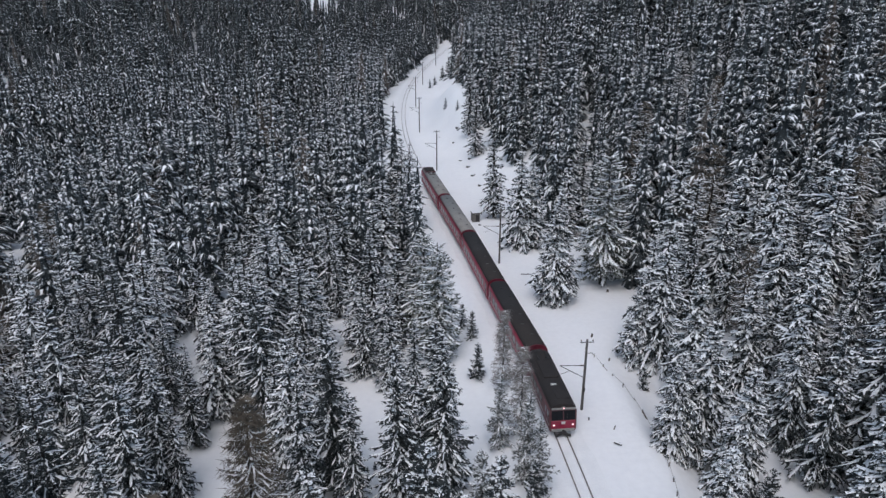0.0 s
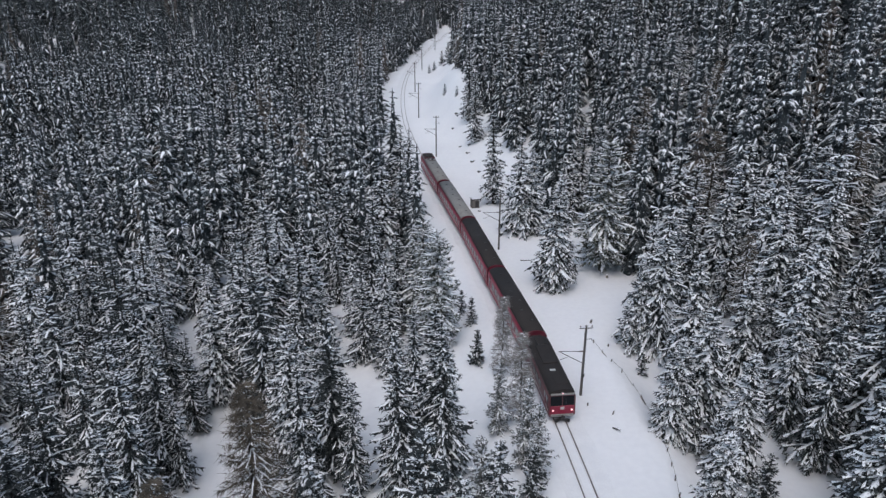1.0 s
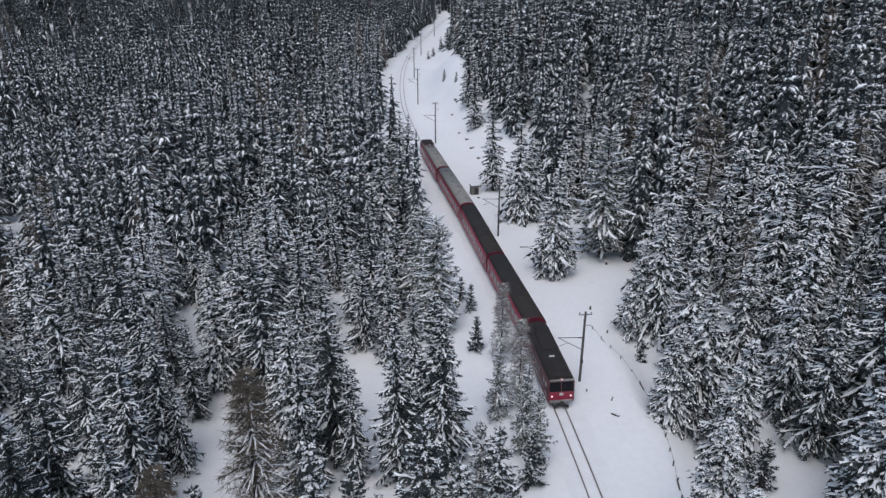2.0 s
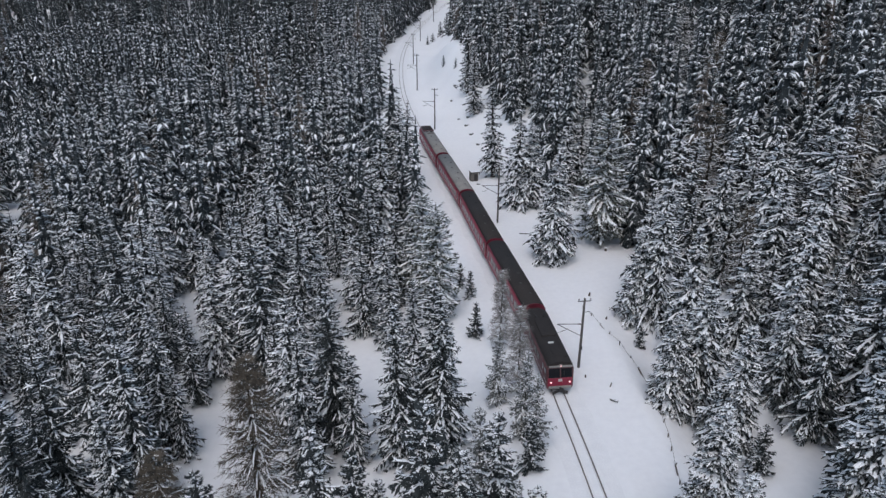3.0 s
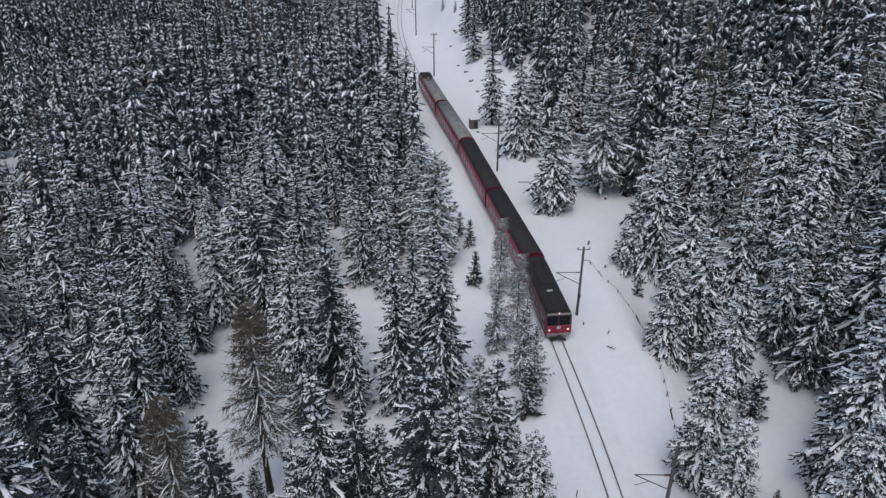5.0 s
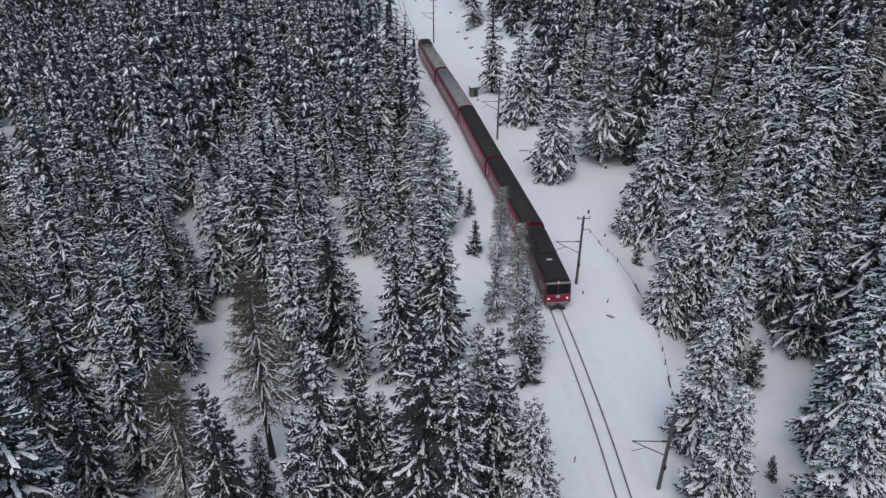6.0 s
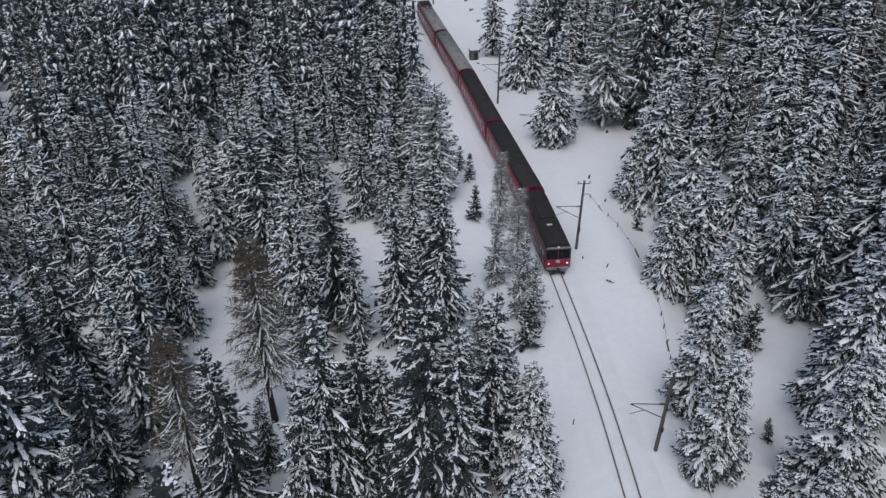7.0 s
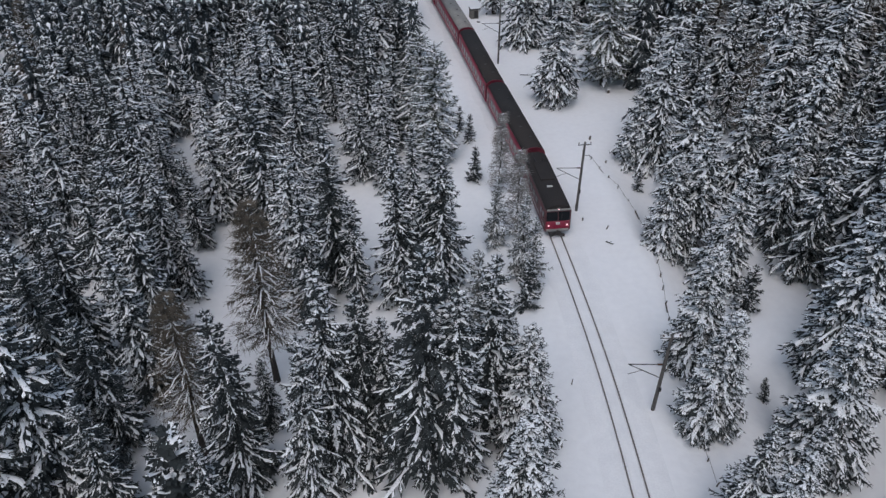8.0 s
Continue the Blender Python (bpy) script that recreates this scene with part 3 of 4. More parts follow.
fill_rng = random.Random(11)
spots = [p for p in scatter(fill_rng, -160, 0, 20, 215, 4.9) if p[0] < track_x(p[1])] + [p for p in scatter(fill_rng, -10, 150, 20, 215, 4.4) if p[0] > track_x(p[1])]
spots = [p for p in spots if all((p[0] - q[0]) ** 2 + (p[1] - q[1]) ** 2 > 8.5 for q in planted)]
spots.sort(key=lambda p: math.hypot(*p))
SINGLE = 105
for x, y in spots[:SINGLE]:
    kind = fill_rng.choice(["full", "slim", "heavy", "full", "dark", "heavy"] if x < 0 else ["full", "heavy", "heavy", "full", "heavy", "slim"])
    if math.hypot(x, y) > 75 and fill_rng.random() < 0.04:
        kind = "old_larch"
    plant(kind, x, y, fill_rng.uniform(10.5, 17.5) + (2 if x > 0 else 0), fill_rng, variants=3, wide=fill_rng.uniform(0.95, 1.3))


def stand_tree(seed, height, radius, levels, per, snow, start=0.5, fold=True):
    """A conifer of a distant stand: a dark core and whorls of drooping boughs, most with flecks of snow on them."""
    r = np.random.default_rng(seed)
    needles, white = Pieces(), Pieces()
    up = np.array([0.0, 0.0, 1.0])
    rings = ((0.0, 0.2), (start, 0.16), (start + 0.2, 0.40 * radius), (height * 0.55, 0.22 * radius), (height, 0.02))
    g = 6.283 * np.arange(4) / 4
    for (za, ra), (zb, rb) in zip(rings, rings[1:]):
        a0, a1 = (np.stack([ra * np.cos(x), ra * np.sin(x), 0 * x + za], 1) for x in (g, g + 1.571))
        b0, b1 = (np.stack([rb * np.cos(x), rb * np.sin(x), 0 * x + zb], 1) for x in (g, g + 1.571))
        needles.add([a0, a1, b1, b0], [(0, 1, 2), (0, 2, 3)])
    power, droop = r.uniform(0.55, 0.8), r.uniform(0.35, 0.7)
    u = np.repeat(np.clip((np.arange(levels) + r.uniform(-0.4, 0.4, levels)) / levels, 0, 0.97), per)
    whorl = np.repeat(r.uniform(0.8, 1.14, levels), per)
    turn = np.repeat(r.uniform(0, 6.28, levels), per)
    n = len(u)
    az = turn + 6.283 * (np.tile(np.arange(per), levels) + r.uniform(-0.35, 0.35, n)) / per
    keep = r.random(n) < 1 - 0.5 * u
    u, whorl, az = u[keep], whorl[keep], az[keep]
    n = len(u)
    length = radius * (1 - u) ** power * whorl * r.uniform(0.55, 1.2, n) * (0.75 + 0.25 * np.minimum(1, u * 6)) + 0.2
    rise = -0.25 + 0.75 * u + r.uniform(-0.2, 0.2, n)
    out = np.stack([np.cos(az), np.sin(az), 0 * az], 1)
    side = np.stack([-out[:, 1], out[:, 0], 0 * az], 1)
    z0 = start + (height - start) * u
    L = length[:, None]
    w = side * ((0.2 * length + 0.12) * r.uniform(0.75, 1.3, n))[:, None]
    p0 = up * z0[:, None] + out * (0.1 * L)
    mid = up * (z0 + length * (0.55 * rise - 0.25 * droop))[:, None] + out * (0.55 * L)
    tip = up * (z0 + length * (rise - droop))[:, None] + out * L + side * (r.uniform(-0.2, 0.2, n) * length)[:, None]
    fall = up * (0.2 * length + 0.06)[:, None]
    left, right = mid + w - fall * r.uniform(0.3, 1, (n, 1)), mid - w - fall * r.uniform(0.3, 1, (n, 1))
    if fold:
        needles.add([p0, left, tip, right, mid], [(0, 1, 4), (4, 1, 2), (0, 4, 3), (4, 2, 3)])
    else:
        needles.add([p0, left, tip, right], [(0, 1, 3), (1, 2, 3)])
    # a streak of snow along the bough, bent with it, and thin ones on its side twigs; the sheltered lower boughs hold
    # less, thinned further to imitate shade between the crowns
    snow = snow * (0.25 + 0.95 * u**0.7)
    has = r.random(n) < snow
    thin = side * ((0.045 * length + 0.07) * r.uniform(0.4, 1.5, n))[:, None]
    lift = up * 0.07
    c = mid + side * (r.uniform(-0.1, 0.1, n) * length)[:, None] + lift
    a, b = p0 + (mid - p0) * r.uniform(0, 0.6, (n, 1)) + lift, tip + (mid - tip) * r.uniform(-0.15, 0.35, (n, 1)) + lift
    white.add([a[has], (c + thin)[has], b[has], (c - thin)[has]], [(0, 1, 3), (1, 2, 3)])
    if fold:
        for end, sg in ((left, 1), (right, -1)):
            has = r.random(n) < snow * 0.9
            a = p0 + (mid - p0) * r.uniform(0.3, 0.9, (n, 1)) + lift
            b = end + (tip - end) * r.uniform(0.0, 0.5, (n, 1)) + lift
            white.add([(a - thin * 0.5)[has], (a + (b - a) * 0.6 + out * (0.05 * L + 0.04))[has], b[has]], [(0, 1, 2)])
    return (*needles.arrays(), *white.arrays())


def wood(name, label, places, rng, tiers, sectors, heights, variants=14, snow=(0.5, 0.9), girth=(2.0, 2.9), start=0.4, fold=True):
    """A distant stand, too many to count, as one mesh."""
    kinds = []
    for k in range(variants):
        r = random.Random(name + str(k))
        nv, nf, sv, sf = stand_tree(r.randrange(1 << 30), 15.0, r.uniform(*girth), tiers, sectors, snow[0] + (snow[1] - snow[0]) * k / (variants - 1), start, fold)
        mat = np.zeros(len(nf) + len(sf), np.int32)
        mat[len(nf):] = 1
        if k == 0:
            mat[:len(nf)] = 2
        kinds.append((np.concatenate([nv, sv]).astype(np.float32), np.concatenate([nf, sf + len(nv)]).astype(np.int32), mat))
    allv, allf, allm, base = [], [], [], 0
    for x, y in places:
        # like trees stand in clusters, and here and there a gap
        drift = math.sin(0.083 * x + 1.7 * math.sin(0.041 * y)) + math.sin(0.061 * y + 1.9 * math.sin(0.047 * x) + 1.0) + rng.uniform(-0.9, 0.9)
        if drift < -2.3 and -150 < x < -20 and y < 200:
            continue
        v, f, m = kinds[int((drift + 2.9) / 5.8 * variants * 0.5 + rng.random() * variants * 0.5) % variants]
        if rng.random() < (0.10 if 0.3 < drift < 1.0 else 0.01):
            v, f, m = kinds[0]
        k = (heights[0] + (heights[1] - heights[0]) * min(1, max(0, 0.5 + 0.16 * drift + rng.uniform(-0.45, 0.45)))) / 15.0
        a, w = rng.uniform(0, 6.28), rng.uniform(0.85, 1.15)
        c, s = math.cos(a) * k * w, math.sin(a) * k * w
        rot = np.array([[c, -s, 0], [s, c, 0], [0, 0, k]], np.float32)
        allv.append(v @ rot.T + np.array([x, y, float(ground_z(x, y)) - 0.2], np.float32))
        allf.append(f + base)
        allm.append(m)
        base += len(v)
    v, f, m = np.concatenate(allv), np.concatenate(allf), np.concatenate(allm)
    me = bpy.data.meshes.new(name)
    me.vertices.add(len(v))
    me.vertices.foreach_set("co", v.ravel())
    me.loops.add(len(f) * 3)
    me.loops.foreach_set("vertex_index", f.ravel())
    me.polygons.add(len(f))
    me.polygons.foreach_set("loop_start", np.arange(len(f), dtype=np.int32) * 3)
    me.materials.append(HAZED_NEEDLES)
    me.materials.append(FAR_SNOW)
    me.materials.append(FAR_LARCH)
    me.polygons.foreach_set("material_index", m)
    me.update(calc_edges=True)
    tagged(new(name, me), label, "forest", kind="stuff")


def by_the_line(p):
    return -24 < p[0] - float(track_x(p[1])) < 32


rest = spots[SINGLE:]
far_rng = random.Random(5)
outer = scatter(far_rng, -300, 150, 215, 285, 5.3) + [p for p in scatter(far_rng, -300, 150, 285, 430, 4.25) if math.hypot(*p) < 410 or p[0] > -60] + scatter(far_rng, -130, 150, 430, 600, 4.7)
mid = [p for p in rest if math.hypot(*p) < 165] + [p for p in rest + outer if math.hypot(*p) >= 165 and by_the_line(p) and p[1] < 300]
far = [p for p in rest + outer if math.hypot(*p) >= 165 and not (by_the_line(p) and p[1] < 300)]
wood("spruce_wood", "dense snow-dusted spruce wood on both sides of the railway", mid, fill_rng, 20, 7, (11, 22), snow=(0.6, 1.7), girth=(2.1, 2.9))
wood("valley_forest", "dark spruce forest dusted with snow filling the valley", [p for p in far if math.hypot(*p) < 290], far_rng, 19, 6, (10, 23), snow=(0.35, 1.5), girth=(2.2, 3.0), start=0.8, fold=False)
wood("hillside_forest", "distant dark spruce forest on the far hillside", [p for p in far if math.hypot(*p) >= 290], far_rng, 10, 5, (10, 23), snow=(0.2, 1.1), girth=(2.7, 3.5), start=0.8, fold=False)
# unseen trees beside and below the viewpoint, added to shade the near clearings
near_rng = random.Random(9)
under = [(x0 * 4.8 + near_rng.uniform(-1.8, 1.8), y0 * 4.8 + near_rng.uniform(-1.8, 1.8)) for x0 in range(-15, 16) for y0 in range(-7, 14)]
under = [p for p in under if not -9 < p[0] - float(track_x(p[1])) < 8 and (p[1] < 14.3 or abs(p[0]) > 0.66 * p[1] + 14) and math.hypot(*p) > 12]
wood("near_wood", "unseen spruce wood added around the viewpoint to shade the near snow", under, near_rng, 10, 6, (14, 17), snow=(0.6, 0.98), girth=(2.4, 3.0), fold=False)


# ---- the train ----
def along(y):
    """Place and heading on the line."""
    dx = float(track_x(y + 0.2) - track_x(y - 0.2)) / 0.4
    return Vector((float(track_x(y)), y, 0)), math.atan2(-dx, 1)


def shell(bm, length, section):
    """A body of the half cross-section (out, up), mirrored, drawn out along y and closed at the ends."""
    ring = [(x, z) for x, z in section] + [(-x, z) for x, z in reversed(section) if x > 1e-6]
    a = [bm.verts.new((x, -length / 2, z)) for x, z in ring]
    b = [bm.verts.new((x, length / 2, z)) for x, z in ring]
    n = len(ring)
    for i in range(n):
        bm.faces.new((a[i], a[(i + 1) % n], b[(i + 1) % n], b[i]))
    bm.faces.new(a[::-1])
    bm.faces.new(b)
    bmesh.ops.recalc_face_normals(bm, faces=bm.faces)
    return bm


def arch(width, low, high, steps=7):
    """Half of a rounded roof's outline, from the middle down to the eaves."""
    out = []
    for i in range(steps):
        a = (math.pi / 2) * i / (steps - 1)
        out.append((width * math.sin(a) ** 0.9, low + (high - low) * math.cos(a)))
    return out


def shell_at(y, length, section):
    bm = shell(bmesh.new(), length, section)
    bmesh.ops.translate(bm, vec=(0, y, 0), verts=bm.verts)
    return bm


def bogie(parent, y, wheelbase):
    b = part("bogie", box(box(bmesh.new(), 0.72, y, 0.5, 0.12, wheelbase + 0.9, 0.26, 0.03), -0.72, y, 0.5, 0.12, wheelbase + 0.9, 0.26, 0.03), STEEL_DARK, parent)
    for dy in (-wheelbase / 2, wheelbase / 2):
        bm = rod(bmesh.new(), (-0.62, y + dy, 0.40), (-0.50, y + dy, 0.40), 0.36, sides=16)
        rod(bm, (0.50, y + dy, 0.40), (0.62, y + dy, 0.40), 0.36, sides=16)
        rod(bm, (-0.5, y + dy, 0.40), (0.5, y + dy, 0.40), 0.08)
        part("wheelset", bm, RAIL_STEEL, b)


def side_windows(parent, spots, z, w, h, half):
    pane = frame_me = None
    for sg in (-1, 1):
        for y in spots:
            if pane is None:
                bm = box(bmesh.new(), 0, 0, 0, 0.05, w, h, 0.012)
                pane = bpy.data.meshes.new("window_pane")
                bm.to_mesh(pane)
                bm.free()
                pane.materials.append(GLASS)
                bm = bmesh.new()
                for dy, dz, sy, sz in ((0, h / 2 + 0.03, w + 0.12, 0.06), (0, -h / 2 - 0.03, w + 0.12, 0.06), (w / 2 + 0.03, 0, 0.06, h), (-w / 2 - 0.03, 0, 0.06, h)):
                    box(bm, 0, dy, dz, 0.06, sy, sz)
                frame_me = bpy.data.meshes.new("window_frame")
                bm.to_mesh(frame_me)
                bm.free()
                frame_me.materials.append(DARK_RED)
            ob = part("window", pane, None, parent, "dark glass pane")
            ob.location = (sg * (half - 0.012), y, z)
            fr = part("window_frame", frame_me, None, ob)
            fr.location = (sg * 0.004, 0, 0)


def coach(y, length, roof_mat, label, rear=False):
    root = tagged(new("railway_coach"), label, "train car", "coaches of the red train")
    half = 1.325
    section = [(0, 0.62), (1.22, 0.62), (half, 0.8), (half, 2.80), (1.27, 3.0), (1.16, 3.14), (0, 3.14)]
    body = part("body", shell(bmesh.new(), length, section), RED, root, "dark red painted coach body")
    roof = part("roof", shell(bmesh.new(), length - 0.1, arch(1.17, 3.12, 3.62) + [(1.10, 3.06), (0, 3.06)]), roof_mat, root)
    for poly in roof.data.polygons:
        poly.use_smooth = abs(poly.normal.y) < 0.5
    n = 9
    side_windows(body, [(-length / 2 + 2.9) + i * (length - 5.8) / (n - 1) for i in range(n)], 2.05, 1.15, 0.85, half)
    for sg in (-1, 1):
        part("stripe", box(bmesh.new(), sg * (half + 0.002), 0, 1.42, 0.012, length - 0.1, 0.05), LIGHT_PAINT, body, "thin pale lining stripe")
        part("gutter", box(bmesh.new(), sg * 1.18, 0, 3.13, 0.06, length - 0.1, 0.06, 0.012), STEEL_DARK, roof)
        for e in (-1, 1):
            d = part("door", box(bmesh.new(), sg * (half - 0.005), e * (length / 2 - 0.95), 1.85, 0.05, 0.8, 1.95, 0.015), DARK_RED, body)
            part("door_window", box(bmesh.new(), sg * (half + 0.01), e * (length / 2 - 0.95), 2.2, 0.05, 0.5, 0.75, 0.01), GLASS, d)
    for e in (-1, 1):
        bm = bmesh.new()
        for i in range(3):
            w = 1.35 - 0.1 * (i % 2)
            box(bm, 0, e * (length / 2 + 0.08 + 0.13 * i), 1.95, w, 0.1, 2.25 - 0.1 * (i % 2), 0.03)
        part("gangway", bm, STEEL_DARK, root, "black folded rubber gangway")
        part("end_rim", shell_at(e * (length / 2 + 0.02), 0.09, arch(1.32, 2.75, 3.64) + [(1.33, 2.0), (0, 2.0)]), DARK_RED, body)
        part("end_panel", box(bmesh.new(), 0, e * (length / 2 + 0.02), 2.0, 2.5, 0.05, 1.9, 0.02), DARK_RED, body)
        bogie(root, e * (length / 2 - 3.0), 1.8)
    part("underframe", box(bmesh.new(), 0, 0, 0.72, 2.1, length - 1.0, 0.2, 0.03), STEEL_DARK, root)
    part("equipment_box", box(bmesh.new(), 0.85, 1.5, 0.5, 0.5, 2.2, 0.4, 0.04), STEEL_DARK, root)
    part("equipment_box", box(bmesh.new(), -0.85, -1.8, 0.5, 0.5, 1.8, 0.4, 0.04), STEEL_DARK, root)
    bm_vent = bmesh.new()
    rod(bm_vent, (0, 0, 0), (0, 0, 0.09), 0.12, 0.10, 10)
    rod(bm_vent, (0, 0, 0.09), (0, 0, 0.14), 0.19, 0.06, 10)
    vent = bpy.data.meshes.new("roof_vent")
    bm_vent.to_mesh(vent)
    bm_vent.free()
    vent.materials.append(STEEL_DARK)
    for i in range(6):
        v = part("roof_vent", vent, None, roof)
        v.location = (0.22 * (-1) ** i, -length / 2 + 2.4 + i * (length - 4.8) / 5, 3.56)
    if rear:
        # the high-voltage gear at the tail; a dark slab imitates the dark depth of its open well
        yy = length / 2
        part("roof_well", box(bmesh.new(), 0, yy - 2.0, 3.62, 2.0, 3.4, 0.08, 0.01), ROOF_DARK, roof, "dark slab on the roof standing for an open well")
        for sg in (-1, 1):
            part("well_rim", box(bmesh.new(), sg * 0.98, yy - 2.0, 3.56, 0.10, 3.6, 0.2, 0.02), DARK_RED, roof)
        for dy in (0.2, 3.8):
            part("well_rim", box(bmesh.new(), 0, yy - dy, 3.56, 2.08, 0.12, 0.2, 0.02), DARK_RED, roof)
        for i in range(3):
            part("resistor", box(bmesh.new(), -0.5 + 0.5 * i, yy - 2.0, 3.72, 0.3, 2.6, 0.16, 0.03), ROOF_DARK, roof)
        for sg in (-1, 1):
            part("roof_fan", rod(bmesh.new(), (sg * 0.4, yy - 4.6, 3.50), (sg * 0.4, yy - 4.6, 3.68), 0.32, 0.28, 14), STEEL_DARK, roof, "round dark roof fan")
        part("roof_hatch", box(bmesh.new(), 0, yy - 5.9, 3.60, 1.2, 0.5, 0.06, 0.02), FENCE_WOOD, roof)
    p, a = along(y)
    root.matrix_basis = Matrix.Translation(p + Vector((0, 0, 0.045))) @ Matrix.Rotation(a, 4, "Z")
    return root


def locomotive(y, length):
    root = tagged(new("locomotive"), "red electric locomotive with sooty dark roof and lit headlights", "locomotive")
    half = 1.325
    section = [(0, 0.62), (1.2, 0.62), (half, 0.85), (half, 2.80), (1.22, 3.02), (0, 3.02)]
    bm = shell(bmesh.new(), length, section)
    for v in bm.verts:
        if v.co.z > 2.0:
            v.co.y *= 1 - 0.5 / length * (v.co.z - 2.0) * 1.0
    bmesh.ops.bevel(bm, geom=[e for e in bm.edges if abs(e.verts[0].co.y - e.verts[1].co.y) < 0.6], offset=0.08, segments=2, affect="EDGES")
    body = part("body", bm, GRIMY_RED, root, "grimy red painted locomotive body")
    roof = part("roof", shell(bmesh.new(), length - 0.55, arch(1.22, 2.98, 3.55) + [(1.15, 2.92), (0, 2.92)]), ROOF_DARK, root)
    front = -length / 2
    for e in (-1, 1):
        f = e * length / 2
        nose = e * (length / 2 - 0.30)
        part("front_panel", box(bmesh.new(), 0, f - e * 0.02, 1.40, 2.36, 0.10, 0.92, 0.04), RED, body, "clean red front panel")
        part("roof_brow", box(bmesh.new(), 0, nose, 3.05, 2.36, 0.5, 0.14, 0.06), ROOF_GREY, roof, "pale snow-dusted roof edge")
        tilt = Matrix.Rotation(e * 0.27, 4, "X")
        for sg in (-1, 1):
            part("windscreen", box(bmesh.new(), sg * 0.60, e * (length / 2 - 0.10), 2.36, 1.10, 0.05, 0.92, 0.02, tilt), GLASS, body, "black windscreen")
        part("wiper", box(bmesh.new(), 0.35, e * (length / 2 - 0.04), 2.35, 0.03, 0.03, 0.5, 0.0, tilt), STEEL_DARK, body)
        for sg in (-1, 1):
            ring = part("headlight", rod(bmesh.new(), (sg * 0.92, f - e * 0.05, 1.42), (sg * 0.92, f + e * 0.08, 1.42), 0.15, 0.13, 16), ROOF_GREY, body)
            part("headlight_glass", rod(bmesh.new(), (sg * 0.92, f + e * 0.06, 1.42), (sg * 0.92, f + e * 0.095, 1.42), 0.085, sides=16), HEADLIGHT if e < 0 else LIGHT_PAINT, ring, "lit headlight")
        top = part("top_lamp", box(bmesh.new(), 0, e * (length / 2 - 0.28), 3.14, 0.3, 0.3, 0.18, 0.04), ROOF_GREY, roof)
        part("top_lamp_glass", rod(bmesh.new(), (0, e * (length / 2 - 0.15), 3.14), (0, e * (length / 2 - 0.10), 3.14), 0.06, sides=12), HEADLIGHT if e < 0 else LIGHT_PAINT, top, "lit upper lamp")
        part("emblem", box(bmesh.new(), 0, f + e * 0.01, 1.62, 0.42, 0.05, 0.34, 0.02), LIGHT_PAINT, body, "pale plain emblem plate")
        part("buffer_beam", box(bmesh.new(), 0, f + e * 0.06, 0.86, 2.2, 0.2, 0.26, 0.03), ROOF_GREY, root, "grey buffer beam caked with snow")
        bm = rod(bmesh.new(), (0, f, 0.86), (0, f + e * 0.55, 0.86), 0.09)
        rod(bm, (0, f + e * 0.5, 0.86), (0, f + e * 0.58, 0.86), 0.24, sides=14)
        part("buffer", bm, STEEL_DARK, root)
        bm = bmesh.new()
        box(bm, 0.38, f + e * 0.12, 0.34, 0.8, 0.06, 0.32, 0.01, Matrix.Rotation(e * 0.45, 4, "Z"))
        box(bm, -0.38, f + e * 0.12, 0.34, 0.8, 0.06, 0.32, 0.01, Matrix.Rotation(-e * 0.45, 4, "Z"))
        part("snow_plough", bm, STEEL_DARK, root, "dark angled snow plough")
        for sg in (-1, 1):
            d = part("cab_door", box(bmesh.new(), sg * (half + 0.0), e * (length / 2 - 1.6), 1.85, 0.05, 0.7, 1.8, 0.015), DARK_RED, body)
            part("door_window", box(bmesh.new(), sg * (half + 0.015), e * (length / 2 - 1.6), 2.3, 0.05, 0.45, 0.6, 0.01), GLASS, d)
            part("cab_window", box(bmesh.new(), sg * (half + 0.005), e * (length / 2 - 0.8), 2.3, 0.05, 0.55, 0.6, 0.01), GLASS, body)
        bogie(root, e * (length / 2 - 2.4), 2.1)
    for sg in (-1, 1):
        part("gutter", box(bmesh.new(), sg * 1.24, 0, 3.0, 0.06, length - 0.9, 0.06, 0.015), STEEL_DARK, roof)
        for i in range(4):
            g = part("side_grille", box(bmesh.new(), sg * (half + 0.0), -1.8 + i * 1.2, 2.2, 0.05, 0.95, 0.7, 0.01), STEEL_DARK, body)
            bm = bmesh.new()
            for k in range(6):
                box(bm, sg * (half + 0.03), -1.8 + i * 1.2, 1.92 + k * 0.11, 0.02, 0.9, 0.04)
            part("louvre", bm, ROOF_GREY, g)
        part("stripe", box(bmesh.new(), sg * (half + 0.002), 0, 1.3, 0.012, length - 0.4, 0.07), LIGHT_PAINT, body, "thin pale lining stripe")
    part("roof_hatch", box(bmesh.new(), -0.1, -length * 0.16, 3.56, 0.55, 0.28, 0.1, 0.03), LIGHT_PAINT, roof, "small pale roof hatch")
    part("roof_box", box(bmesh.new(), 0, length * 0.12, 3.57, 1.5, 3.6, 0.16, 0.05), ROOF_DARK, roof)
    part("roof_box", box(bmesh.new(), 0.2, -length * 0.33, 3.5, 1.3, 1.4, 0.14, 0.05), ROOF_DARK, roof)
    # folded current collector
    bm = bmesh.new()
    for sg in (-1, 1):
        rod(bm, (sg * 0.45, length * 0.30, 3.66), (sg * 0.6, length * 0.42, 3.80), 0.025)
        rod(bm, (sg * 0.6, length * 0.42, 3.80), (sg * 0.5, length * 0.24, 3.92), 0.02)
        rod(bm, (sg * 0.4, length * 0.32, 3.5), (sg * 0.4, length * 0.32, 3.68), 0.06)
    rod(bm, (-0.75, length * 0.24, 3.93), (0.75, length * 0.24, 3.93), 0.03)
    rod(bm, (-0.6, length * 0.42, 3.80), (0.6, length * 0.42, 3.80), 0.03)
